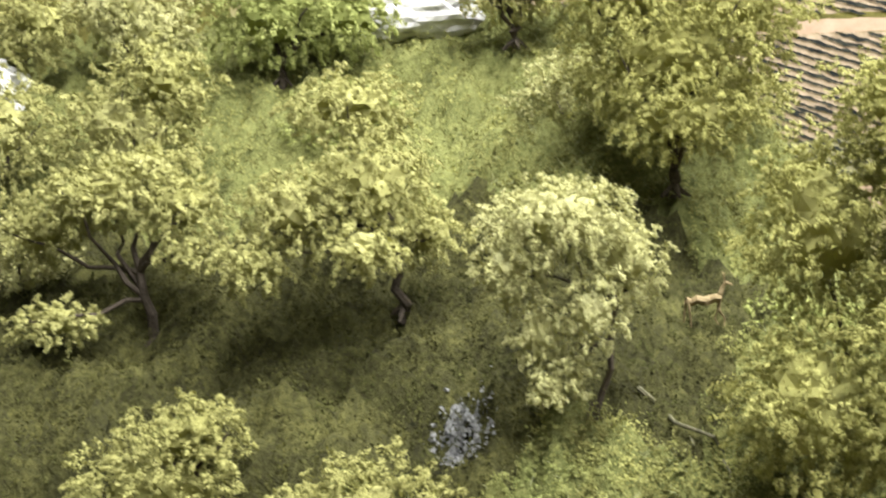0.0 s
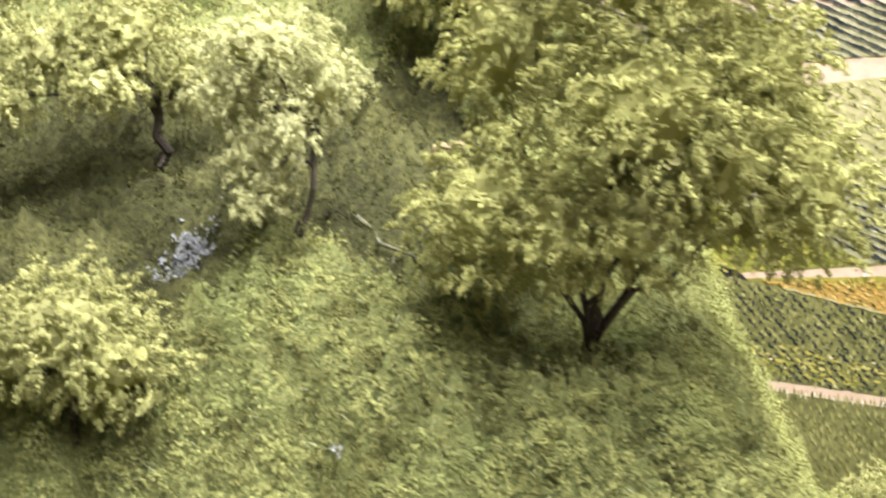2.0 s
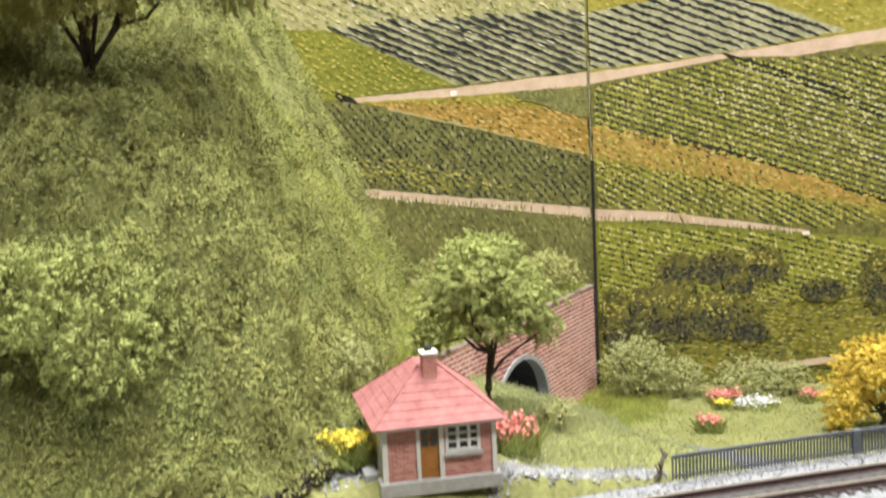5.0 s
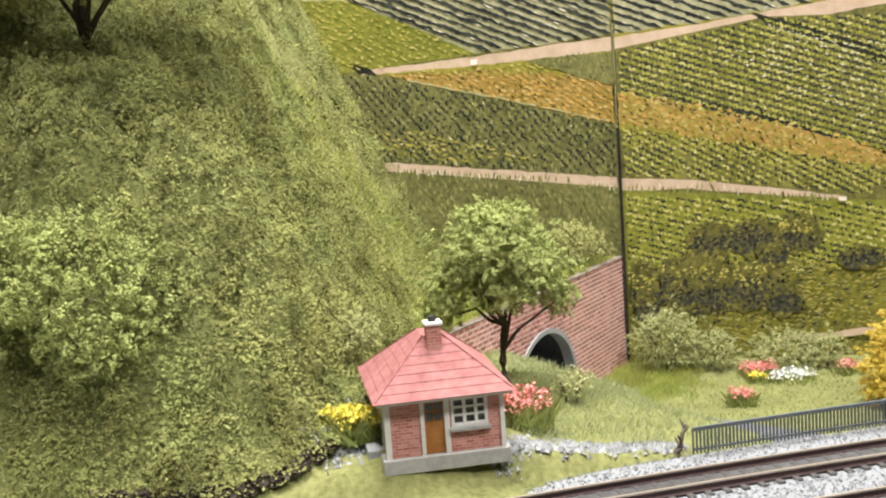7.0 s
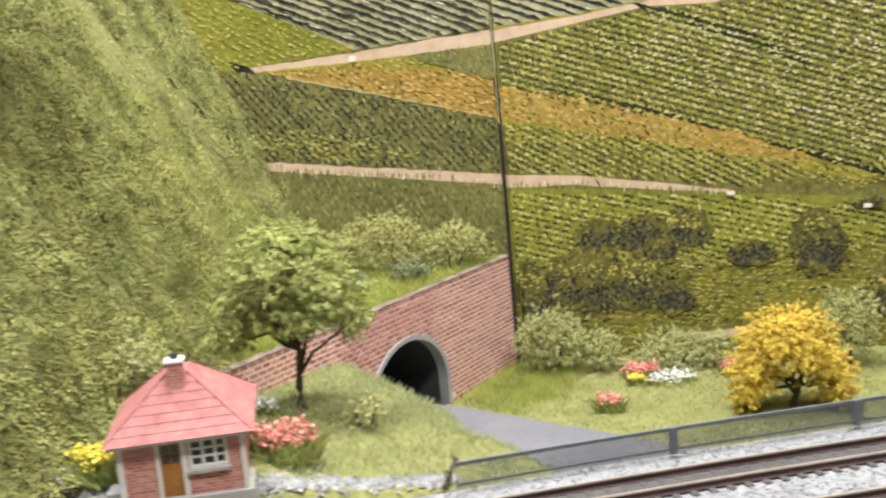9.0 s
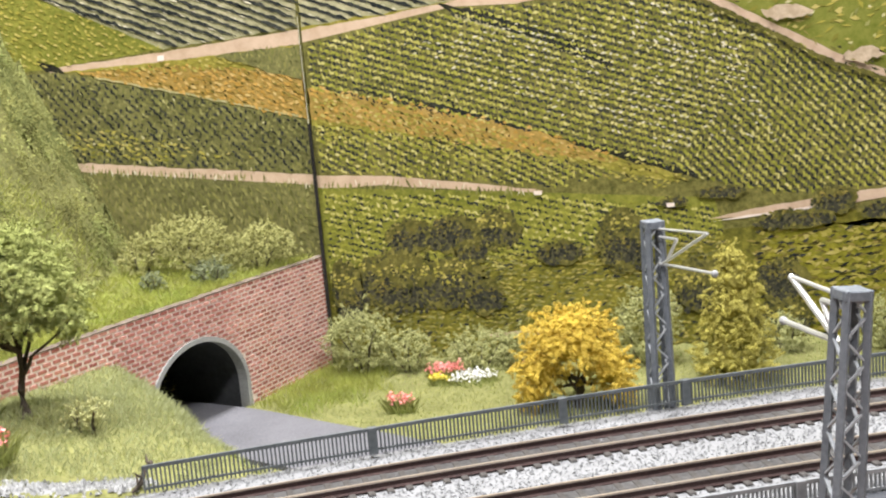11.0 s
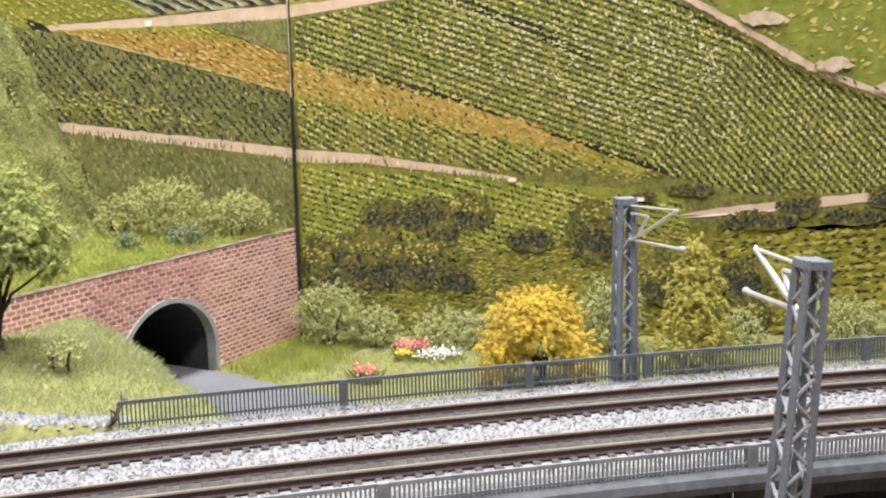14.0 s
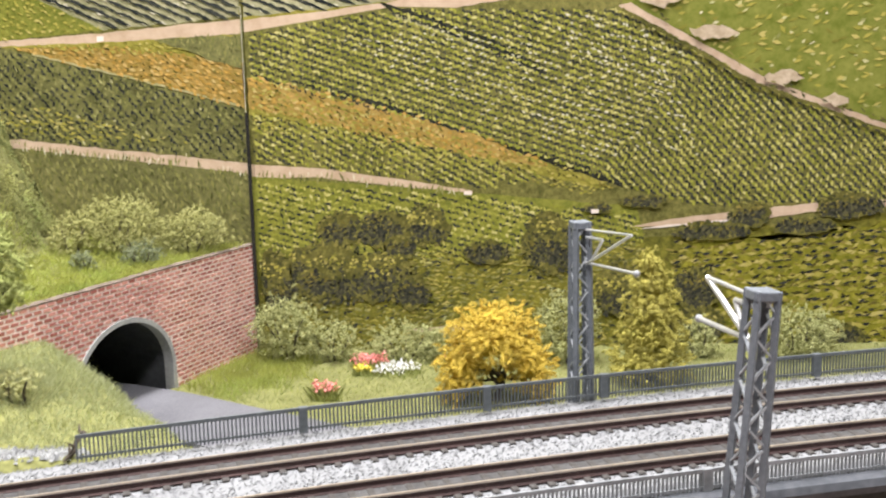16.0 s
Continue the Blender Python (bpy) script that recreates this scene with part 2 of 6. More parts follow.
def flake_arrays(points, size, rng, up=0.0, stretch=1.5):
    """Folded leaf flakes at the points: arrays of vertices and triangles."""
    n = len(points)
    s = size * rng.uniform(0.55, 1.3, n)[:, None]
    a = rng.normal(size=(n, 3))
    a[:, 2] += up
    a /= np.linalg.norm(a, axis=1)[:, None]
    b = np.cross(a, rng.normal(size=(n, 3)))
    b /= np.linalg.norm(b, axis=1)[:, None]
    c = np.cross(a, b)
    p = np.asarray(points)
    v = np.stack([p - a * s * stretch * 0.5, p + b * s * 0.45 + c * s * 0.2, p + a * s * stretch * 0.5, p - b * s * 0.45 + c * s * 0.2], 1).reshape(-1, 3)
    k = np.arange(n)[:, None] * 4
    f = np.concatenate([k + [0, 1, 2], k + [0, 2, 3]], 1).reshape(-1, 3)
    return v, f


def blade_arrays(points, length, width, rng, lean=0.5, away=None):
    """Upright grass fibres, one bent triangle pair each."""
    n = len(points)
    p = np.asarray(points)
    h = length * rng.uniform(0.5, 1.3, n)[:, None]
    d = np.concatenate([rng.normal(scale=lean, size=(n, 2)), np.ones((n, 1))], 1)
    if away is not None:
        d += away
    d /= np.linalg.norm(d, axis=1)[:, None]
    side = np.cross(d, rng.normal(size=(n, 3)))
    side /= np.linalg.norm(side, axis=1)[:, None]
    sag = np.concatenate([d[:, :2] * 0.35, np.zeros((n, 1))], 1)
    v = np.stack([p - side * width, p + side * width, p + d * h * 0.55 + side * width * 0.7, p + (d + sag) * h], 1).reshape(-1, 3)
    k = np.arange(n)[:, None] * 4
    return v, np.concatenate([k + [0, 1, 2], k + [0, 2, 3]], 1).reshape(-1, 3)


# ---- the lie of the land (rail tops at height 0) ----
def track_y(x):
    """Centre line of the rear track."""
    u = x - 0.696
    return 0.4015 + 0.40 * u - 0.24 * u * u


def smooth(a, b, x):
    t = np.clip((x - a) / (b - a), 0, 1)
    return t * t * (3 - 2 * t)


def soft_max(a, b, k):
    return 0.5 * (a + b + np.sqrt((a - b) ** 2 + k * k))


def hill_z(x, y):
    top = 0.15 + 0.46 * (y - 0.486) + 0.35 * np.minimum(0.5 - x, 0.15) + 0.25 * np.maximum(y - 0.6, 0)
    front = np.maximum(1.6 * (0.478 - 0.3 * np.maximum(x - 0.44, 0) - y), 0)
    side = np.maximum(1.85 * (x - 0.516 + 0.27 * (y - 0.49) + 0.40 * np.maximum(y - 0.49, 0) ** 2), 0)
    hollow = 0.024 * np.exp(-((x - 0.306) / 0.026) ** 2 - ((y - 0.496) / 0.020) ** 2)
    return top - np.sqrt(front ** 2 + side ** 2 + 0.0004) + 0.02 - hollow


def base_z(x, y):
    o = y - track_y(x)
    near = 1 - smooth(0.73, 0.80, x)
    lawn = -0.005 - 0.055 * smooth(0.030 + 0.05 * near, 0.085 + 0.065 * near, o)
    bank = -0.003 + 0.0185 * np.exp(-((x - 0.615) / 0.05) ** 2 - ((y - 0.426) / 0.060) ** 2) + 0.010 * np.exp(-((x - 0.64) / 0.03) ** 2 - ((y - 0.505) / 0.030) ** 2)
    away = (x - 0.675) * 0.8 + (y - 0.555) * 0.6
    left = bank + (-0.060 - bank) * smooth(-0.010, 0.038, away)
    mixed = left + (np.minimum(left, lawn) - left) * smooth(0.69, 0.73, x)
    bed = smooth(-0.082, -0.070, o) * (1 - smooth(0.024, 0.034, o))
    mixed = mixed - 0.010 * bed
    span = smooth(0.928, 0.955, x) * (1 - smooth(0.13, 0.18, o)) * smooth(-0.078, -0.074, o)
    mixed = mixed + (-0.125 - mixed) * span
    return mixed - 0.13 * (1 - smooth(-0.095, -0.074, o)) * smooth(0.70, 0.78, x) - 0.10 * (1 - smooth(-0.20, -0.09, o)) * (1 - smooth(0.70, 0.78, x))


def ground_z(x, y):
    x, y = np.asarray(x, float), np.asarray(y, float)
    return soft_max(hill_z(x, y), base_z(x, y), 0.012)


def rough_z(x, y):
    """The ground with its lumps."""
    z = ground_z(x, y)
    h = smooth(0.0, 0.05, z)
    return z + h * (0.006 * np.sin(61 * x + 3 * np.sin(43 * y)) * np.sin(57 * y + 2 * np.sin(37 * x)) + 0.0045 * np.sin(135 * x + 2 * np.sin(88 * y)) * np.sin(125 * y + 3 * np.sin(59 * x)) + 0.003 * np.sin(190 * x + 5) * np.sin(170 * y + 4 * np.sin(90 * x)) + 0.0058 * np.sin(345 * x + 3 * np.sin(215 * y + 1)) * np.sin(310 * y + 3 * np.sin(185 * x)) + 0.0036 * np.sin(560 * x + 3 * np.sin(390 * y)) * np.sin(590 * y + 2 * np.sin(300 * x)))


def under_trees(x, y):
    """The bare stretch between the hill trees, where shade is put into the colours."""
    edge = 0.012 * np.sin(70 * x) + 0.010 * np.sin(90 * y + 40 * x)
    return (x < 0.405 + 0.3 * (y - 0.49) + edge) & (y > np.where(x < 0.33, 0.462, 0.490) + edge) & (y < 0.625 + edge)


# ---- structure ----
def terrain():
    xs, ys = np.arange(-0.5, 1.7001, 0.0045), np.arange(-0.02, 0.7991, 0.0045)
    gx, gy = np.meshgrid(xs, ys)
    z = rough_z(gx, gy) + 0.0006 * np.random.RandomState(4).normal(size=gx.shape)
    v = np.stack([gx, gy, z], 2).reshape(-1, 3)
    nx = len(xs)
    i, j = np.meshgrid(np.arange(nx - 1), np.arange(len(ys) - 1))
    k = (j * nx + i).reshape(-1, 1)
    f = k + [0, 1, nx + 1, nx]
    c = v[f].mean(1)
    s, out = (c[:, 0] - 0.568) * 0.3853 + (c[:, 1] - 0.488) * 0.9228, (c[:, 0] - 0.568) * 0.9228 - (c[:, 1] - 0.488) * 0.3853
    open_cut = (s > 0.09) & (out < 0.001) & (out > -0.13)
    f, c = f[~open_cut], c[~open_cut]
    ob = mesh_ob("ground", v, f, HILL, smooth=True)
    me = ob.data
    me.materials.append(LAWN)
    me.materials.append(VALLEY)
    me.materials.append(HILL_SHADE)
    hill = hill_z(c[:, 0], c[:, 1]) > base_z(c[:, 0], c[:, 1]) - 0.004
    o = c[:, 1] - track_y(c[:, 0])
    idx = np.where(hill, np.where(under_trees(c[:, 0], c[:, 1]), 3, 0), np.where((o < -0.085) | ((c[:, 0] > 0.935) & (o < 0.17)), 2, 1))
    me.polygons.foreach_set("material_index", idx.astype(np.int32))
    return tagged(ob, "modelled ground with a turfed hill, lawn and valley", "ground", kind="structure")


terrain()


def room():
    for name, dims, mat in (("floor", (-2.2, 3.0, -2.6, 1.3, -1.02, -1.0), ROOM_FLOOR), ("ceiling", (-2.2, 3.0, -2.6, 1.3, 1.5, 1.55), ROOM_WALL),
                            ("wall_north", (-2.2, 3.0, 1.2, 1.3, -1.0, 1.5), ROOM_WALL), ("wall_south", (-2.2, 3.0, -2.6, -2.5, -1.0, 1.5), ROOM_WALL),
                            ("wall_west", (-2.2, -2.1, -2.5, 1.2, -1.0, 1.5), ROOM_WALL), ("wall_east", (2.9, 3.0, -2.5, 1.2, -1.0, 1.5), ROOM_WALL)):
        tagged(part(name, boxed(*dims), mat, None), "plain pale room " + name.split("_")[0], name.split("_")[0], kind="structure")

    tagged(part("baseboard", boxed(-0.5, 1.7, -0.02, 0.8, -1.0, -0.26), ROOM_FLOOR, None), "plain brown base under the model landscape", "base", kind="structure")


room()


# ---- printed backdrop ----
def print_plain(name, a, b, scale=160.0, coarse=25.0):
    n = Nodes(name, 0.85, 0.0, 0.05)
    f = n.math("ADD", n.math("MULTIPLY", n.noise(scale, 4, 0.7), 0.65), n.math("MULTIPLY", n.noise(coarse, 2), 0.35))
    a, b = ((c[0] * 1.06, c[1], c[2] * 1.06) for c in (a, b))
    return n.done(n.ramp(f, [(0.36, a), (0.64, b)]))


def print_marks(name, *colours):
    """Printed dabs of colour, each its own tint."""
    n = Nodes(name, 0.85, 0.0, 0.05)
    colours = [(c[0] * 1.06, c[1], c[2] * 1.06) for c in colours]
    stops = [(k / (len(colours) - 1), c) for k, c in enumerate(colours)]
    base = n.ramp(n.island(), stops)
    return n.done(n.mix(n.math("MULTIPLY", n.noise(30.0, 2), 0.35), base, colours[len(colours) // 2]))


P_BASE = print_plain("print_vine_ground", (0.07, 0.075, 0.02), (0.22, 0.21, 0.06), 300)
P_BASE_DARK = print_plain("print_dark_vine_ground", (0.08, 0.085, 0.03), (0.20, 0.20, 0.07), 300)
P_BASE_LIGHT = print_plain("print_light_vine_ground", (0.23, 0.235, 0.095), (0.41, 0.39, 0.19), 260)
P_BASE_STRIPE = print_plain("print_striped_ground", (0.20, 0.21, 0.10), (0.42, 0.41, 0.24), 260)
P_BASE_OCHRE = print_plain("print_ochre_ground", (0.33, 0.27, 0.165), (0.53, 0.45, 0.31), 200)
P_GREEN = print_plain("print_green", (0.11, 0.13, 0.02), (0.26, 0.27, 0.05), 260)
P_BRIGHT = print_plain("print_bright_meadow", (0.11, 0.14, 0.018), (0.22, 0.235, 0.05), 120)
P_ORANGE = print_plain("print_orange_vines", (0.24, 0.18, 0.04), (0.40, 0.28, 0.08), 230)
P_GOLD = print_plain("print_gold_vines", (0.17, 0.165, 0.025), (0.33, 0.30, 0.06), 230)
P_SCRUB = print_plain("print_scrub", (0.07, 0.075, 0.015), (0.23, 0.22, 0.035), 200)
P_YELLOW = print_plain("print_yellow_field", (0.10, 0.11, 0.012), (0.30, 0.29, 0.035), 200)
P_DARKTREE = print_plain("print_dark_trees", (0.008, 0.010, 0.009), (0.045, 0.045, 0.026), 300)
P_MIDTREE = print_plain("print_olive_trees", (0.04, 0.045, 0.012), (0.17, 0.16, 0.04), 170)
P_TRACK = print_plain("print_sand_road", (0.42, 0.32, 0.205), (0.55, 0.44, 0.31), 90)
P_PALE = print_plain("print_pale_line", (0.62, 0.56, 0.46), (0.78, 0.72, 0.62), 90)
M_VINE = print_marks("dab_vine", (0.13, 0.15, 0.018), (0.23, 0.25, 0.035), (0.32, 0.33, 0.055), (0.42, 0.41, 0.10), (0.58, 0.55, 0.22))
M_DARKVINE = print_marks("dab_dark_vine", (0.04, 0.048, 0.016), (0.13, 0.14, 0.04), (0.20, 0.205, 0.06), (0.27, 0.27, 0.10))
M_BLACK = print_marks("dab_shadow", (0.012, 0.016, 0.016), (0.03, 0.035, 0.03), (0.055, 0.06, 0.045))
M_DEEP = print_marks("dab_tree_depth", (0.010, 0.012, 0.010), (0.028, 0.031, 0.024), (0.052, 0.054, 0.034), (0.11, 0.105, 0.045))
M_PALE = print_marks("dab_pale", (0.40, 0.40, 0.24), (0.55, 0.54, 0.36), (0.66, 0.64, 0.48))
M_ORANGE = print_marks("dab_orange", (0.15, 0.14, 0.025), (0.36, 0.22, 0.04), (0.50, 0.32, 0.08), (0.48, 0.40, 0.16))
M_GOLD = print_marks("dab_gold", (0.11, 0.12, 0.02), (0.26, 0.255, 0.04), (0.36, 0.33, 0.07), (0.44, 0.39, 0.13))
M_LIGHT = print_marks("dab_light_green", (0.14, 0.16, 0.04), (0.32, 0.33, 0.10), (0.42, 0.42, 0.17), (0.55, 0.53, 0.32))
M_SCRUB = print_marks("dab_scrub", (0.016, 0.017, 0.008), (0.075, 0.070, 0.018), (0.155, 0.135, 0.03), (0.29, 0.245, 0.06))
M_TREE = print_marks("dab_tree", (0.02, 0.024, 0.014), (0.05, 0.055, 0.025), (0.14, 0.135, 0.035), (0.24, 0.22, 0.06))


def backdrop_panel(name, x0, x1, y, label):
    board = part(name, boxed(x0, x1, y, y + 0.006, -0.13, 0.62), P_BASE, None)
    return tagged(board, label, "backdrop", kind="structure")


BACK_Y = 0.801
left_board = backdrop_panel("backdrop_left", -0.6, 0.6994, BACK_Y, "printed backdrop board of vineyard fields and sandy roads")
right_board = backdrop_panel("backdrop_right", 0.7001, 1.75, BACK_Y, "printed backdrop board of vineyards, road and dark trees")
printed = []


def patch(board, name, outline, material, ragged=0.0, level=1, step=0.006):
    """A printed area laid on the board: an outline in x and z, its edge broken up by noise."""
    pts = []
    for k, (x0, z0) in enumerate(outline):
        x1, z1 = outline[(k + 1) % len(outline)]
        m = max(1, int(math.hypot(x1 - x0, z1 - z0) / step)) if ragged else 1
        for i in range(m):
            x, z = x0 + (x1 - x0) * i / m, z0 + (z1 - z0) * i / m
            if ragged:
                q = Vector((x * 260, level * 3.1, z * 260))
                x, z = x + ragged * noise.noise(q), z + ragged * noise.noise(q + Vector((9, 4, 7)))
            pts.append((x, z))
    printed.append(name)
    y = BACK_Y - 0.000008 * len(printed)
    lo, hi = (-0.6, 0.6994) if board is left_board else (0.7001, 1.75)
    bm = bmesh.new()
    front = [bm.verts.new((min(max(x, lo), hi), y, z)) for x, z in pts]
    bm.faces.new(front)
    bmesh.ops.triangulate(bm, faces=bm.faces[:])
    return part(name, bm, material, board)


L, R = left_board, right_board
# upper part of the left board, top to bottom
patch(L, "printed_field", [(0.1, 0.62), (0.1, 0.40), (0.698, 0.395), (0.698, 0.62)], P_BASE_LIGHT, 0, 1)
patch(L, "printed_field", [(0.30, 0.45), (0.30, 0.385), (0.60, 0.378), (0.698, 0.40), (0.698, 0.42)], P_BASE_OCHRE, 0.002, 2)
patch(L, "printed_road", [(0.20, 0.388), (0.20, 0.378), (0.52, 0.368), (0.698, 0.352), (0.698, 0.360), (0.52, 0.376)], P_TRACK, 0.001, 3)
patch(L, "printed_field", [(0.20, 0.376), (0.20, 0.29), (0.55, 0.30), (0.698, 0.29), (0.698, 0.352), (0.52, 0.368)], P_BASE_OCHRE, 0, 1)
patch(L, "printed_field", [(0.44, 0.305), (0.44, 0.285), (0.698, 0.284), (0.698, 0.32)], P_BASE_STRIPE, 0.001, 2)
patch(L, "printed_road", [(0.40, 0.262), (0.53, 0.265), (0.62, 0.272), (0.698, 0.277), (0.698, 0.287), (0.60, 0.283), (0.40, 0.274)], P_TRACK, 0.0012, 3)
patch(L, "printed_field", [(0.30, 0.27), (0.30, 0.19), (0.52, 0.203), (0.698, 0.206), (0.698, 0.278), (0.53, 0.266)], P_BASE_LIGHT, 0, 1)
patch(L, "printed_field", [(0.50, 0.235), (0.515, 0.233), (0.58, 0.208), (0.56, 0.207)], P_BASE_STRIPE, 0.001, 2)
patch(L, "printed_field", [(0.515, 0.206), (0.575, 0.208), (0.698, 0.209), (0.698, 0.168), (0.606, 0.162)], P_BASE_STRIPE, 0.002, 3)
patch(L, "printed_field", [(0.40, 0.21), (0.518, 0.205), (0.606, 0.162), (0.53, 0.156), (0.40, 0.15)], P_GREEN, 0.001, 2)
patch(L, "printed_road", [(0.525, 0.1525), (0.604, 0.1535), (0.698, 0.157), (0.698, 0.167), (0.604, 0.160), (0.525, 0.156)], P_TRACK, 0.0008, 4)
patch(L, "printed_field", [(0.53, 0.153), (0.61, 0.154), (0.698, 0.157), (0.698, 0.14), (0.62, 0.147)], P_GOLD, 0.0015, 2)
patch(L, "printed_field", [(0.545, 0.151), (0.61, 0.151), (0.698, 0.138), (0.698, 0.106), (0.62, 0.128)], P_ORANGE, 0.002, 3)
patch(L, "printed_field", [(0.40, 0.155), (0.53, 0.153), (0.62, 0.130), (0.698, 0.108), (0.698, 0.066), (0.54, 0.082), (0.40, 0.09)], P_BASE_DARK, 0, 1)
patch(L, "printed_road", [(0.40, 0.096), (0.545, 0.082), (0.698, 0.062), (0.698, 0.071), (0.545, 0.090), (0.40, 0.104)], P_TRACK, 0.0012, 4)
patch(L, "printed_field", [(0.40, 0.098), (0.545, 0.084), (0.698, 0.064), (0.698, -0.12), (0.40, -0.12)], P_BASE_DARK, 0, 1)
patch(L, "printed_shrub", [(0.516, 0.161), (0.530, 0.158), (0.536, 0.152), (0.522, 0.154)], P_DARKTREE, 0.002, 5, 0.003)
# right board
patch(R, "printed_field", [(0.7001, 0.62), (0.7001, 0.16), (0.80, 0.17), (0.97, 0.18), (0.97, 0.62)], P_GOLD, 0, 1)
patch(R, "printed_field", [(0.735, 0.31), (0.768, 0.264), (0.82, 0.238), (0.90, 0.218), (0.95, 0.19), (0.97, 0.20), (0.90, 0.238), (0.84, 0.256), (0.80, 0.280), (0.775, 0.31)], P_TRACK, 0.003, 2)
patch(R, "printed_field", [(0.80, 0.31), (0.84, 0.252), (0.97, 0.225), (0.97, 0.31)], P_BRIGHT, 0.003, 2)
patch(R, "printed_line", [(0.812, 0.222), (0.83, 0.226), (0.90, 0.219), (0.95, 0.196), (0.95, 0.190), (0.90, 0.211), (0.83, 0.219)], P_TRACK, 0.001, 2)
patch(R, "printed_field", [(0.7001, 0.168), (0.7001, 0.207), (0.777, 0.218), (0.82, 0.208), (0.875, 0.186), (0.785, 0.174)], P_BASE_STRIPE, 0.0015, 2)
patch(R, "printed_road", [(0.7001, 0.156), (0.76, 0.161), (0.81, 0.166), (0.87, 0.174), (0.96, 0.184), (0.96, 0.192), (0.87, 0.183), (0.80, 0.175), (0.75, 0.170), (0.7001, 0.166)], P_TRACK, 0.001, 4)
patch(R, "printed_field", [(0.7001, 0.158), (0.80, 0.172), (0.957, 0.165), (1.042, 0.118), (1.12, 0.09), (1.12, 0.03), (0.94, 0.052), (0.7001, 0.12)], P_BASE, 0, 1)
patch(R, "printed_line", [(0.80, 0.168), (0.86, 0.1445), (0.90, 0.1235), (0.902, 0.1215), (0.86, 0.1425), (0.80, 0.1655)], P_BASE_LIGHT, 0.0012, 3, 0.004)
patch(R, "printed_hedge", [(0.79, 0.175), (0.818, 0.1685), (0.862, 0.1505), (0.902, 0.1280), (0.898, 0.1240), (0.856, 0.1455), (0.80, 0.1680)], P_DARKTREE, 0.0016, 3, 0.004)
patch(R, "printed_hedge", [(0.735, 0.1245), (0.80, 0.1075), (0.87, 0.0815), (0.95, 0.0535), (0.95, 0.0490), (0.865, 0.0780), (0.79, 0.1040)], P_DARKTREE, 0.0020, 3, 0.004)
patch(R, "printed_field", [(0.7001, 0.122), (0.80, 0.098), (0.90, 0.068), (0.94, 0.052), (0.93, 0.047), (0.85, 0.066), (0.7001, 0.095)], P_GOLD, 0.003, 2)
patch(R, "printed_field", [(0.7001, 0.128), (0.76, 0.114), (0.85, 0.088), (0.90, 0.064), (0.84, 0.076), (0.7001, 0.108)], P_ORANGE, 0.0035, 3)
patch(R, "printed_field", [(0.7001, 0.103), (0.80, 0.085), (0.93, 0.05), (0.96, 0.034), (0.7001, 0.06)], P_BASE, 0.002, 2)
patch(R, "printed_road", [(0.7001, 0.061), (0.745, 0.0605), (0.80, 0.053), (0.85, 0.047), (0.85, 0.049), (0.80, 0.058), (0.745, 0.067), (0.7001, 0.070)], P_TRACK, 0.0008, 4)
patch(R, "printed_field", [(0.7001, 0.062), (0.85, 0.048), (0.96, 0.036), (0.965, 0.012), (0.7001, 0.002)], P_GREEN, 0.001, 1)
patch(R, "printed_field", [(0.957, 0.62), (0.95, 0.17), (1.042, 0.120), (1.13, 0.085), (1.75, -0.02), (1.75, 0.62)], P_BRIGHT, 0, 2)
patch(R, "printed_road", [(0.955, 0.170), (1.0, 0.1445), (1.042, 0.1200), (1.12, 0.0885), (1.30, 0.045), (1.30, 0.041), (1.12, 0.0845), (1.037, 0.1165), (0.995, 0.1415), (0.947, 0.168)], P_TRACK, 0.0012, 4)
patch(R, "printed_scrub", [(0.7001, 0.004), (0.96, 0.014), (1.12, 0.028), (1.75, 0.0), (1.75, -0.13), (0.7001, -0.13)], P_SCRUB, 0.002, 2)
patch(R, "printed_road", [(0.955, 0.0225), (1.0, 0.0225), (1.06, 0.028), (1.10, 0.0325), (1.3, 0.035), (1.3, 0.041), (1.09, 0.037), (1.05, 0.034), (0.99, 0.028)], P_TRACK, 0.0008, 5)
patch(R, "printed_line", [(0.958, 0.0205), (1.04, 0.0255), (1.04, 0.0275), (0.98, 0.0232)], P_PALE, 0.0004, 6)
patch(R, "printed_field", [(0.995, 0.016), (1.05, 0.013), (1.10, 0.021), (1.4, 0.02), (1.4, -0.13), (0.94, -0.13), (0.955, -0.06), (0.985, -0.02)], P_YELLOW, 0.008, 3)


def blob(cx, cz, rx, rz, seed, count=15):
    rng = random.Random(seed)
    return [(cx + rx * rng.uniform(0.8, 1.1) * math.cos(a * math.tau / count), cz + rz * rng.uniform(0.78, 1.12) * math.sin(a * math.tau / count)) for a in range(count)]


def inside(px, pz, outline):
    hit = np.zeros(len(px), bool)
    for k, (x0, z0) in enumerate(outline):
        x1, z1 = outline[(k + 1) % len(outline)]
        if z0 != z1:
            hit ^= ((z0 > pz) != (z1 > pz)) & (px < (x1 - x0) * (pz - z0) / (z1 - z0) + x0)
    return hit


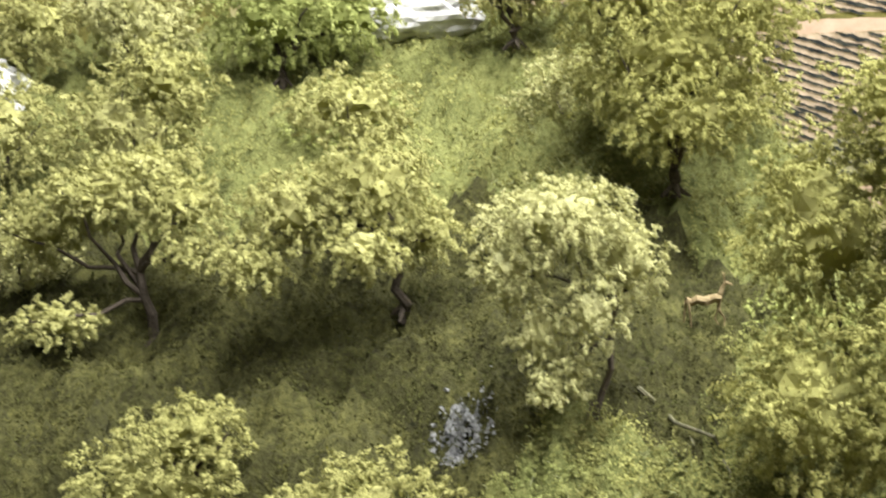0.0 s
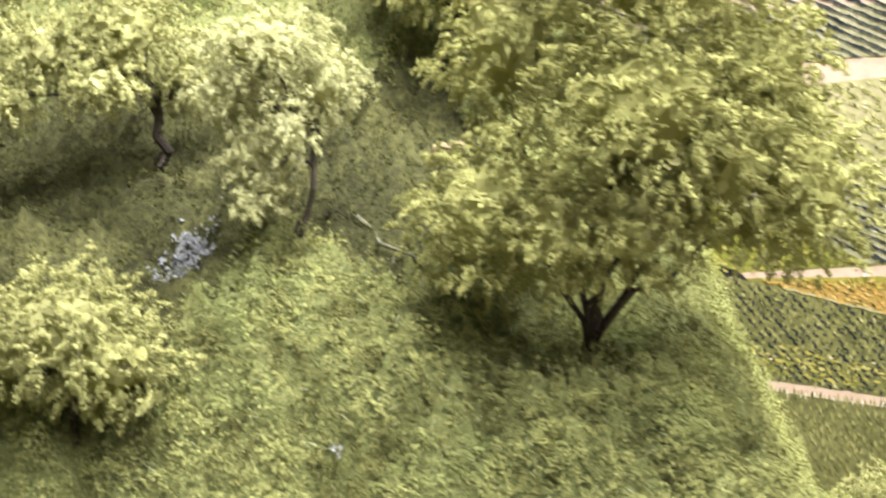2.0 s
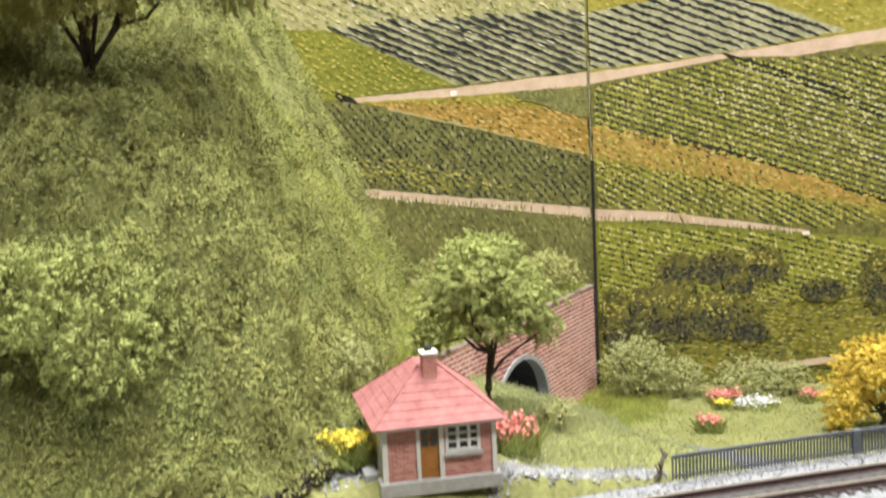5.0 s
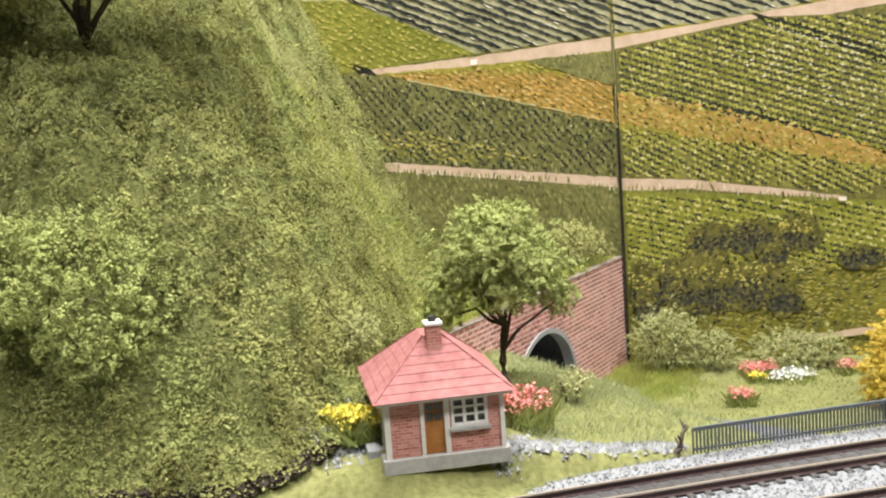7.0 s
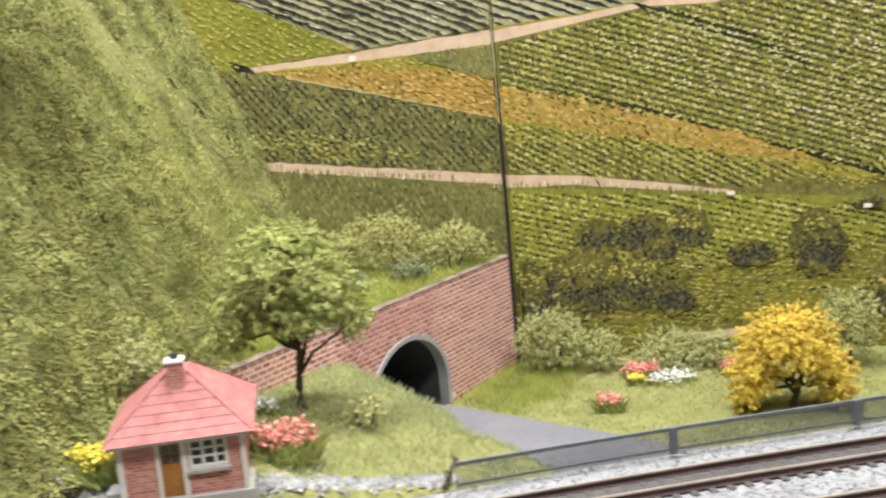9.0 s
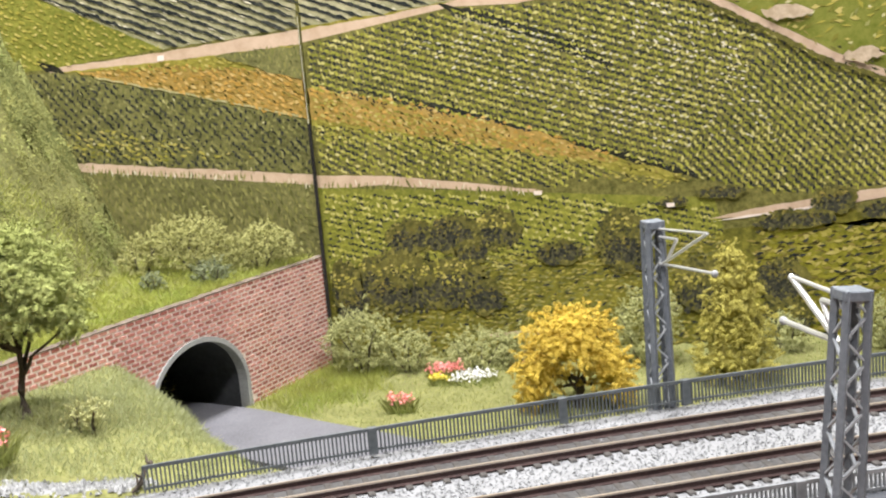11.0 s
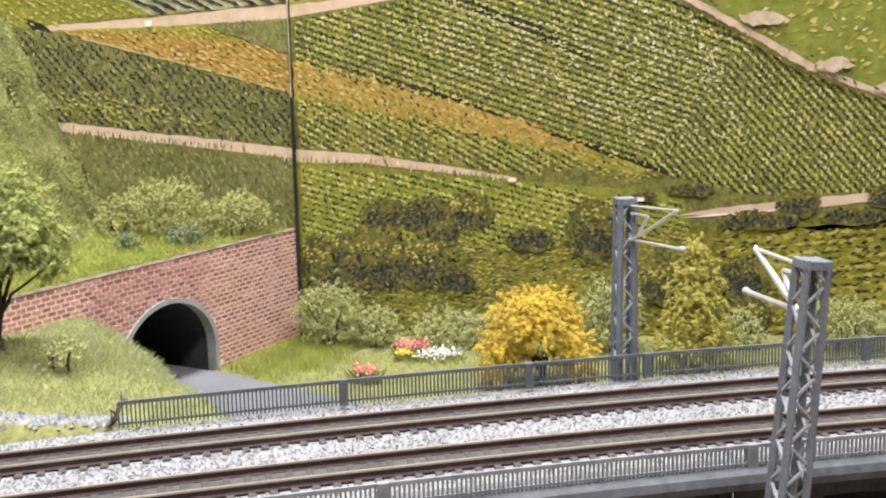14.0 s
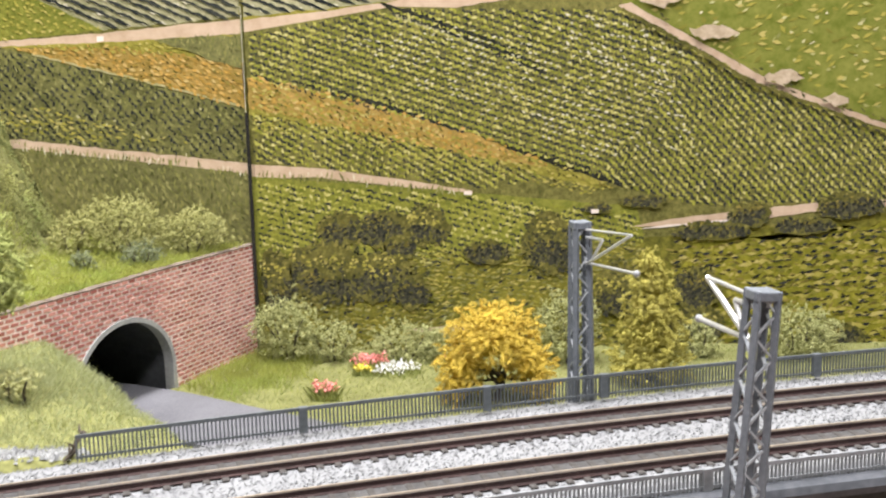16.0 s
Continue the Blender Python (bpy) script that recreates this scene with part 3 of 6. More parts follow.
def dabs(board, name, outline, row, gap, step, turn, length, width, material, seed, jitter=0.3, share=1.0, wild=0.35, along=0.0, across=0.0, stagger=0.5):
    """Printed vine rows: dabs set along rows at the angle row, each dab turned by turn; along and across shift the grid."""
    rng = np.random.RandomState(seed)
    xs, zs = [q[0] for q in outline], [q[1] for q in outline]
    cx, cz, reach = (min(xs) + max(xs)) / 2, (min(zs) + max(zs)) / 2, math.hypot(max(xs) - min(xs), max(zs) - min(zs)) / 2
    u, v = np.meshgrid(np.arange(-reach, reach, step) + along, np.arange(-reach, reach, gap) + across)
    u = u + (np.arange(u.shape[0]) % 2)[:, None] * step * stagger
    u, v = u.ravel() + rng.normal(scale=step * jitter, size=u.size), v.ravel() + rng.normal(scale=gap * jitter * 0.45, size=u.size)
    a = radians(row)
    x, z = cx + u * math.cos(a) - v * math.sin(a), cz + u * math.sin(a) + v * math.cos(a)
    keep = inside(x, z, outline) & (rng.uniform(size=x.size) < share)
    lo, hi = (-0.6, 0.697) if board is left_board else (0.703, 1.75)
    keep &= (x > lo) & (x < hi)
    x, z = x[keep], z[keep]
    n = len(x)
    printed.append(name)
    y = BACK_Y - 0.000008 * len(printed) - rng.uniform(0, 0.000006, n)
    t = radians(turn) + rng.normal(scale=wild, size=n)
    l, w = length * rng.uniform(0.6, 1.35, n) / 2, width * rng.uniform(0.6, 1.4, n) / 2
    ct, st = np.cos(t), np.sin(t)
    bend = rng.normal(scale=0.35, size=n) * w
    corners = [(-l, 0 * w), (0 * l, w + bend), (l, 0 * w), (0 * l, -w + bend)]
    vv = np.stack([np.stack([x + a0 * ct - b0 * st, y, z + a0 * st + b0 * ct], 1) for a0, b0 in corners], 1).reshape(-1, 3)
    k = np.arange(n)[:, None] * 4
    ob = mesh_ob(name, vv, k + [0, 3, 2, 1], material, board)
    ob["kind"] = "stuff"
    return ob


def vine_rows(board, field, row, light, dark, seed, gap=0.0042, share=0.95):
    """Chains of leafy chevrons along rows, with the dark gaps between the rows printed over them."""
    period = gap * 1.25
    for k, (lean, move) in enumerate(((24, 0.0), (-46, 0.5))):
        dabs(board, "printed_vines", field, row, gap, period, row + lean, gap * 0.95, gap * 0.42, light, seed + k, 0.07, 0.97, 0.12, period * move, 0.0, 0.3)
    for k, (lean, move) in enumerate(((24, 0.0), (-46, 0.5))):
        dabs(board, "printed_rows", field, row, gap, period, row + lean, gap * 0.90, gap * 0.36, dark, seed + 3 + k, 0.07, share, 0.12, period * move, gap * 0.5, 0.3)


FIELD_ROWS = [(0.703, 0.156), (0.80, 0.170), (0.95, 0.166), (1.00, 0.139), (0.96, 0.085), (0.93, 0.058), (0.85, 0.087), (0.78, 0.106), (0.703, 0.126)]
FIELD_CROSS = [(1.00, 0.139), (1.038, 0.117), (1.12, 0.084), (1.30, 0.04), (1.11, 0.036), (1.0, 0.036), (0.95, 0.05), (0.93, 0.058), (0.96, 0.085)]
vine_rows(R, FIELD_ROWS, -20, M_VINE, M_BLACK, 1)
vine_rows(R, FIELD_CROSS, -48, M_VINE, M_BLACK, 41)
dabs(R, "printed_vines", [(0.76, 0.15), (0.84, 0.16), (0.98, 0.13), (1.0, 0.07), (0.93, 0.07), (0.83, 0.11)], -15, 0.0043, 0.0045, -6, 0.0032, 0.0011, M_PALE, 3, 0.15, 0.45)
dabs(R, "printed_vines", [(0.90, 0.165), (0.95, 0.162), (1.0, 0.13), (0.96, 0.12), (0.91, 0.145)], -15, 0.0040, 0.0040, -30, 0.0034, 0.0014, M_PALE, 46, 0.4, 0.35)
UPPER = [(0.703, 0.40), (0.703, 0.210), (0.777, 0.220), (0.80, 0.225), (0.755, 0.255), (0.71, 0.31)]
dabs(R, "printed_vines", UPPER, -35, 0.0045, 0.0034, -20, 0.0042, 0.0019, M_GOLD, 4, 0.35)
dabs(R, "printed_vines", [(0.82, 0.215), (0.875, 0.188), (0.95, 0.19), (0.90, 0.21)], -35, 0.0045, 0.0034, -12, 0.0042, 0.0019, M_GOLD, 5, 0.35)
STRIPED_R = [(0.703, 0.169), (0.703, 0.207), (0.777, 0.2175), (0.82, 0.208), (0.872, 0.186), (0.785, 0.1755)]
dabs(R, "printed_rows", STRIPED_R, -22, 0.0050, 0.0034, -22, 0.0042, 0.0013, M_PALE, 7, 0.2, 0.7, 0.12)
dabs(R, "printed_rows", STRIPED_R, -22, 0.0050, 0.0042, -22, 0.0120, 0.0022, M_BLACK, 6, 0.03, 1.0, 0.02)
dabs(R, "printed_vines", [(0.703, 0.125), (0.80, 0.098), (0.90, 0.068), (0.945, 0.050), (0.93, 0.044), (0.85, 0.064), (0.703, 0.093)], -30, 0.0034, 0.0030, -10, 0.0038, 0.0017, M_GOLD, 8)
dabs(R, "printed_vines", [(0.703, 0.130), (0.76, 0.116), (0.85, 0.090), (0.91, 0.064), (0.84, 0.074), (0.703, 0.105)], -30, 0.0032, 0.0026, -10, 0.0038, 0.0018, M_ORANGE, 9, 0.4, 0.55)
vine_rows(R, [(0.703, 0.104), (0.80, 0.086), (0.90, 0.058), (0.86, 0.05), (0.80, 0.06), (0.703, 0.072)], -30, M_VINE, M_BLACK, 81, 0.0040, 0.6)
vine_rows(R, [(0.703, 0.058), (0.85, 0.045), (0.96, 0.032), (0.965, 0.010), (0.703, -0.01)], -16, M_VINE, M_BLACK, 91, 0.0040, 0.5)
MEADOW = [(0.703, 0.004), (0.96, 0.014), (0.98, -0.02), (0.985, -0.10), (0.703, -0.10)]
dabs(R, "printed_scrub", MEADOW, -8, 0.0034, 0.0032, 4, 0.0044, 0.0013, M_GOLD, 13, 0.35, 0.85)
dabs(R, "printed_scrub", MEADOW, -8, 0.0034, 0.0040, 8, 0.0046, 0.0014, M_DARKVINE, 32, 0.4, 0.8)
dabs(R, "printed_scrub", MEADOW, -8, 0.0068, 0.0070, 4, 0.0052, 0.0014, M_BLACK, 33, 0.5, 0.5)
dabs(R, "printed_vines", [(0.985, 0.016), (1.05, 0.012), (1.10, 0.020), (1.4, 0.018), (1.4, -0.10), (0.94, -0.10), (0.95, -0.06), (0.98, -0.02)], 5, 0.0062, 0.0036, 3, 0.0060, 0.0030, M_GOLD, 14)
dabs(R, "printed_vines", [(0.985, 0.016), (1.05, 0.012), (1.10, 0.020), (1.4, 0.018), (1.4, -0.10), (0.93, -0.10), (0.94, -0.06), (0.97, -0.02)], 5, 0.0062, 0.0044, 3, 0.0060, 0.0016, M_SCRUB, 15)
dabs(R, "printed_grass", [(0.96, 0.40), (0.958, 0.172), (1.042, 0.124), (1.13, 0.09), (1.4, 0.02), (1.4, 0.40)], 10, 0.0050, 0.0050, 12, 0.0060, 0.0022, M_GOLD, 35, 0.5, 0.45)
dabs(R, "printed_grass", [(0.96, 0.40), (0.958, 0.172), (1.042, 0.124), (1.13, 0.09), (1.4, 0.02), (1.4, 0.40)], 10, 0.0090, 0.0080, 20, 0.0046, 0.0018, M_LIGHT, 16, 0.5, 0.5)
FIELD_L = [(0.40, 0.155), (0.53, 0.152), (0.62, 0.129), (0.697, 0.107), (0.697, 0.072), (0.545, 0.091), (0.40, 0.104)]
vine_rows(L, FIELD_L, -52, M_DARKVINE, M_BLACK, 111, 0.0042, 0.6)
dabs(L, "printed_vines", [(0.40, 0.12), (0.56, 0.112), (0.66, 0.086), (0.60, 0.088), (0.545, 0.094), (0.40, 0.108)], -20, 0.0034, 0.0032, -15, 0.0044, 0.0016, M_GOLD, 36, 0.4, 0.6)
dabs(L, "printed_vines", FIELD_L, -56, 0.0044, 0.0036, -55, 0.0030, 0.0011, M_LIGHT, 18, 0.4, 0.10)
patch(L, "printed_line", [(0.556, 0.1480), (0.62, 0.1315), (0.697, 0.1100), (0.697, 0.1085), (0.62, 0.1300), (0.556, 0.1468)], P_BASE_LIGHT, 0.0008, 4, 0.004)
dabs(L, "printed_vines", [(0.40, 0.094), (0.545, 0.082), (0.697, 0.061), (0.697, -0.03), (0.40, -0.03)], -60, 0.0044, 0.0034, -75, 0.0050, 0.0019, M_DARKVINE, 19)
dabs(L, "printed_vines", [(0.545, 0.151), (0.61, 0.152), (0.697, 0.139), (0.697, 0.108), (0.62, 0.130)], -35, 0.0034, 0.0028, -30, 0.0040, 0.0018, M_ORANGE, 20)
dabs(L, "printed_vines", [(0.535, 0.153), (0.61, 0.1535), (0.67, 0.1555), (0.65, 0.143), (0.62, 0.146)], -35, 0.0034, 0.0030, -35, 0.0036, 0.0016, M_GOLD, 21)
CORNER_L = [(0.640, 0.1545), (0.698, 0.157), (0.698, 0.134), (0.675, 0.142)]
patch(L, "printed_field", CORNER_L, P_BASE_DARK, 0.002, 5)
dabs(L, "printed_vines", CORNER_L, -70, 0.0034, 0.0030, -78, 0.0044, 0.0014, M_DARKVINE, 37, 0.3, 0.8)
# fringes of vine leaves along the lower road edges
for board, fringe, seed in ((L, [(0.50, 0.0890), (0.545, 0.0835), (0.697, 0.0630), (0.697, 0.0670), (0.545, 0.0875), (0.50, 0.0925)], 51), (R, [(0.703, 0.0595), (0.745, 0.0590), (0.80, 0.0525), (0.845, 0.0470), (0.845, 0.0485), (0.80, 0.0560), (0.745, 0.0630), (0.703, 0.0640)], 52)):
    dabs(board, "printed_vines", fringe, -6, 0.0040, 0.0026, 86, 0.0058, 0.0013, M_DARKVINE, seed, 0.25, 0.9, 0.2)
    dabs(board, "printed_vines", fringe, -6, 0.0050, 0.0040, 86, 0.0044, 0.0010, M_PALE, seed + 10, 0.3, 0.5, 0.2)
STRIPED_L = [(0.515, 0.206), (0.575, 0.2085), (0.697, 0.209), (0.697, 0.169), (0.606, 0.163)]
dabs(L, "printed_rows", STRIPED_L, -24, 0.0048, 0.0040, -24, 0.0060, 0.0013, M_PALE, 23, 0.2, 0.8, 0.12)
dabs(L, "printed_rows", STRIPED_L, -24, 0.0048, 0.0042, -24, 0.0120, 0.0022, M_BLACK, 22, 0.03, 1.0, 0.02)
dabs(L, "printed_rows", [(0.49, 0.239), (0.515, 0.234), (0.582, 0.207), (0.565, 0.207)], -23, 0.0050, 0.0050, -23, 0.0140, 0.0016, M_BLACK, 24, 0.06, 1.0, 0.03)
dabs(L, "printed_vines", [(0.40, 0.21), (0.518, 0.204), (0.604, 0.163), (0.53, 0.157), (0.40, 0.15)], -30, 0.0042, 0.0034, -20, 0.0036, 0.0016, M_GOLD, 25)
PALE_L = [(0.40, 0.262), (0.53, 0.265), (0.697, 0.277), (0.697, 0.211), (0.575, 0.210), (0.52, 0.205), (0.40, 0.21)]
dabs(L, "printed_vines", PALE_L, -30, 0.0050, 0.0042, -40, 0.0044, 0.0018, M_LIGHT, 26)
dabs(L, "printed_vines", PALE_L, -30, 0.0050, 0.0046, -40, 0.0038, 0.0014, M_DARKVINE, 27, 0.4, 0.5)
dabs(L, "printed_rows", [(0.40, 0.276), (0.60, 0.284), (0.697, 0.288), (0.697, 0.33), (0.55, 0.32), (0.40, 0.33)], -26, 0.0046, 0.0042, -26, 0.0110, 0.0019, M_BLACK, 28, 0.03, 1.0, 0.03)
dabs(L, "printed_rows", [(0.30, 0.33), (0.55, 0.32), (0.697, 0.33), (0.697, 0.352), (0.52, 0.367), (0.30, 0.374)], -20, 0.0046, 0.0042, -20, 0.0110, 0.0019, M_BLACK, 29, 0.03, 1.0, 0.03)
dabs(L, "printed_rows", [(0.30, 0.392), (0.52, 0.378), (0.697, 0.36), (0.697, 0.43), (0.30, 0.46)], -16, 0.0046, 0.0042, -16, 0.0110, 0.0019, M_BLACK, 30, 0.03, 1.0, 0.03)
dabs(R, "printed_rows", [(0.703, 0.128), (0.80, 0.100), (0.90, 0.069), (0.945, 0.050), (0.93, 0.046), (0.85, 0.066), (0.703, 0.100)], -20, 0.0038, 0.0050, -50, 0.0038, 0.0012, M_SCRUB, 72, 0.25, 0.6, 0.3)
dabs(L, "printed_rows", [(0.545, 0.151), (0.61, 0.152), (0.697, 0.139), (0.697, 0.108), (0.62, 0.130)], -25, 0.0038, 0.0050, -45, 0.0036, 0.0012, M_SCRUB, 74, 0.25, 0.5, 0.3)
dabs(R, "printed_rows", [(0.985, 0.016), (1.05, 0.012), (1.10, 0.020), (1.4, 0.018), (1.4, -0.10), (0.94, -0.10), (0.95, -0.06), (0.98, -0.02)], 4, 0.0048, 0.0052, 10, 0.0056, 0.0016, M_BLACK, 75, 0.3, 0.5, 0.2)


def printed_tree(cx, cz, rx, rz, dark, seed):
    """A printed tree of leaf clumps: lit on its upper side, with dark depths below."""
    grow = random.Random(seed)
    patch(R, "printed_tree", blob(cx, cz, rx * 1.06, rz * 1.04, seed, 14), P_MIDTREE, 0.0030, 7, 0.003)
    dabs(R, "printed_leaves", blob(cx, cz, rx * 1.12, rz * 1.10, seed + 1, 14), 8, 0.0024, 0.0026, 20, 0.0034, 0.0022, M_TREE, seed, 0.5, 0.85, 0.9)
    for j in range(4):
        u, w = cx + rx * (0.52 * j / 1.5 - 0.52) + rx * grow.uniform(-0.15, 0.15), cz + rz * grow.uniform(-0.3, 0.25)
        size = grow.uniform(0.85, 1.25)
        if dark:
            dabs(R, "printed_leaves", blob(u, w - 0.12 * rz, rx * 0.46 * size, rz * 0.58 * size, seed + j + 5, 12), 8, 0.0020, 0.0022, 30, 0.0034, 0.0026, M_DEEP, seed + 10 + j, 0.5, 0.9, 0.9)
            dabs(R, "printed_leaves", blob(u - 0.1 * rx, w + 0.30 * rz, rx * 0.34, rz * 0.34, seed + j + 20, 10), 8, 0.0026, 0.0030, 10, 0.0030, 0.0015, M_SCRUB, seed + 40 + j, 0.5, 0.60, 0.6)
        else:
            dabs(R, "printed_leaves", blob(u + 0.1 * rx, w - 0.30 * rz, rx * 0.38 * size, rz * 0.46, seed + j + 50, 12), 8, 0.0021, 0.0023, 70, 0.0034, 0.0026, M_DEEP, seed + 80 + j, 0.5, 0.75, 0.9)
            dabs(R, "printed_leaves", blob(u - 0.1 * rx, w + 0.40 * rz, rx * 0.40, rz * 0.28, seed + j + 30, 10), 8, 0.0026, 0.0028, 10, 0.0032, 0.0017, M_GOLD, seed + 60 + j, 0.5, 0.5, 0.7)


for k, (cx, cz, rx, rz, dark) in enumerate((
        (0.8174, 0.0262, 0.0165, 0.0135, False), (0.7600, 0.0244, 0.0160, 0.0115, True), (0.7880, 0.0250, 0.0175, 0.0125, True), (0.8000, 0.0110, 0.0110, 0.0080, True),
        (0.7470, -0.0060, 0.0330, 0.0220, False), (0.7840, -0.0080, 0.0240, 0.0190, False), (0.7430, -0.0115, 0.0140, 0.0120, True), (0.8076, -0.0205, 0.0125, 0.0120, True),
        (0.8585, 0.0067, 0.0150, 0.0085, True), (0.8996, 0.0135, 0.0175, 0.0210, False), (0.9020, 0.0070, 0.0130, 0.0140, True), (0.7136, -0.0080, 0.0110, 0.0200, False), (0.7140, -0.0230, 0.0090, 0.0140, True),
        (0.933, 0.036, 0.009, 0.0035, True), (0.964, 0.040, 0.016, 0.004, True), (1.035, 0.030, 0.014, 0.010, True), (1.01, 0.019, 0.026, 0.006, True), (1.10, 0.034, 0.02, 0.009, True), (1.07, 0.021, 0.02, 0.006, True),
        (0.95, -0.02, 0.02, 0.02, False), (1.0, -0.02, 0.016, 0.016, True), (1.0, -0.045, 0.02, 0.012, False), (1.09, -0.055, 0.025, 0.010, True))):
    printed_tree(cx, cz, rx, rz, dark, 300 + 130 * k)
for k, (u, w, ru, rw) in enumerate(((0.975, 0.172, 0.014, 0.004), (1.009, 0.150, 0.016, 0.0045), (1.054, 0.1195, 0.012, 0.0045), (1.088, 0.1045, 0.009, 0.0035))):
    patch(R, "printed_field", blob(u, w, ru, rw, 900 + k, 16), P_BASE_OCHRE, 0.003, 6, 0.003)
patch(R, "printed_line", [(0.950, 0.1672), (0.995, 0.1420), (1.037, 0.1170), (1.12, 0.0850), (1.30, 0.0415), (1.30, 0.0400), (1.12, 0.0830), (1.035, 0.1150), (0.993, 0.1402), (0.948, 0.1655)], P_MIDTREE, 0.0014, 6, 0.003)
patch(R, "printed_path", [(0.80, -0.046), (0.84, -0.043), (0.87, -0.040), (0.87, -0.044), (0.83, -0.049)], P_TRACK, 0.001, 9)
dabs(R, "printed_hedge", [(0.955, 0.174), (1.042, 0.1245), (1.12, 0.092), (1.30, 0.048), (1.30, 0.043), (1.12, 0.086), (1.04, 0.117)], -28, 0.0030, 0.0060, -28, 0.0060, 0.0016, M_TREE, 34, 0.5, 0.5)
patch(R, "printed_dot", [(0.844, 0.0465), (0.849, 0.0465), (0.849, 0.049), (0.844, 0.0492)], P_PALE, 0.0004, 9, 0.002)
patch(R, "printed_dot", [(0.929, 0.0325), (0.934, 0.0325), (0.934, 0.0350), (0.929, 0.0352)], P_PALE, 0.0004, 9, 0.002)
patch(L, "printed_dot", [(0.602, 0.1545), (0.6065, 0.1545), (0.6065, 0.1580), (0.602, 0.1580)], P_PALE, 0.0004, 9, 0.002)
# the open joint between the boards, with a strip added behind to darken it
part("backing_strip", boxed(0.690, 0.710, BACK_Y + 0.0062, BACK_Y + 0.012, -0.13, 0.62), COPING, left_board)
part("joint_gap", boxed(0.6986, 0.7008, BACK_Y - 0.0046, BACK_Y - 0.0036, -0.13, 0.105), CRACK, left_board)
part("joint_edge", boxed(0.69932, 0.69946, BACK_Y - 0.0046, BACK_Y - 0.0036, 0.105, 0.175), PRINT_EDGE, left_board)


# ---- tracks and line-side ----
def ribbon(name, x0, x1, offsets, material, step=0.006, parent=None):
    """A strip that follows the rear track: (offset in y, height) pairs across it."""
    xs = np.arange(x0, x1 + 1e-6, step)
    rows = np.stack([np.stack([xs, track_y(xs) + o, np.full_like(xs, z)], 1) for o, z in offsets], 1)
    m = len(offsets)
    v = rows.reshape(-1, 3)
    f = []
    for i in range(len(xs) - 1):
        for j in range(m - 1):
            f.append([i * m + j, (i + 1) * m + j, (i + 1) * m + j + 1, i * m + j + 1])
        f.append([i * m + m - 1, (i + 1) * m + m - 1, (i + 1) * m, i * m])
    f += [list(range(m)), [(len(xs) - 1) * m + j for j in reversed(range(m))]]
    return mesh_ob(name, v, f, material, parent)


X0, X1 = 0.30, 1.55
tagged(ribbon("ballast_bed", X0, X1, [(-0.072, -0.012), (-0.066, -0.0037), (0.030, -0.0037), (0.040, -0.012)], BALLAST), "grey stone ballast bed under two tracks", "ballast", kind="structure")


def railway(offset, label):
    track = empty("railway_track", (0, 0, 0), 0, label, "railway track", "railway tracks")
    for s in (-1, 1):
        c = offset + s * 0.0076
        w = 0.00068
        ribbon("rail", X0, X1, [(c - w * 1.5, -0.0032), (c - w * 1.5, -0.0028), (c - w * 0.4, -0.0022), (c - w * 0.4, -0.0008), (c - w * 0.8, -0.0006), (c + w * 0.8, -0.0006), (c + w * 0.4, -0.0008), (c + w * 0.4, -0.0022), (c + w * 1.5, -0.0028), (c + w * 1.5, -0.0032)], RAIL_SIDE, parent=track)
        ribbon("rail_head", X0, X1, [(c - w * 0.8, -0.0006), (c - w * 0.7, 0.0), (c + w * 0.7, 0.0), (c + w * 0.8, -0.0006)], RAIL_TOP, parent=track)
    ribbon("inner_bed", X0, X1, [(offset - 0.0069, -0.0045), (offset - 0.0069, -0.0030), (offset + 0.0069, -0.0030), (offset + 0.0069, -0.0045)], INNER_BED, parent=track)
    me = None
    x = X0
    while x < X1:
        y = track_y(x) + offset
        slope = math.degrees(math.atan(0.40 - 0.48 * (x - 0.696)))
        if me is None:
            ob = part("sleeper", boxed(-0.0013, 0.0013, -0.0112, 0.0112, -0.0046, -0.0028, 0.0003), SLEEPER, track)
            me = ob.data
        else:
            ob = new("sleeper", me)
            ob.parent = track
        ob.matrix_world = pose(x, y, 0, 0, 0, slope)
        x += 0.0062
    return track


railway(0.0, "rear railway track with rusty rails and brown sleepers")
railway(-0.0445, "front railway track with rusty rails and brown sleepers")


def stone_arrays(p, rng, small, large, tall=0.8):
    """Little four-sided stones at the points."""
    n = len(p)
    corner = np.array([(1, 0.3, -0.5), (-0.8, 0.7, -0.5), (-0.2, -1, -0.5), (0, 0, tall)], float)
    a = rng.uniform(0, math.tau, n)
    spin = np.stack([np.stack([np.cos(a), -np.sin(a), 0 * a], 1), np.stack([np.sin(a), np.cos(a), 0 * a], 1), np.stack([0 * a, 0 * a, 1 + 0 * a], 1)], 1)
    v = p[:, None, :] + (np.einsum("nij,kj->nki", spin, corner) + rng.normal(scale=0.3, size=(n, 4, 3)) * [1, 1, tall]) * rng.uniform(small, large, n)[:, None, None]
    tri = np.array([(0, 1, 3), (1, 2, 3), (2, 0, 3), (0, 2, 1)])
    return v.reshape(-1, 3), (np.arange(n)[:, None, None] * 4 + tri[None]).reshape(-1, 3)


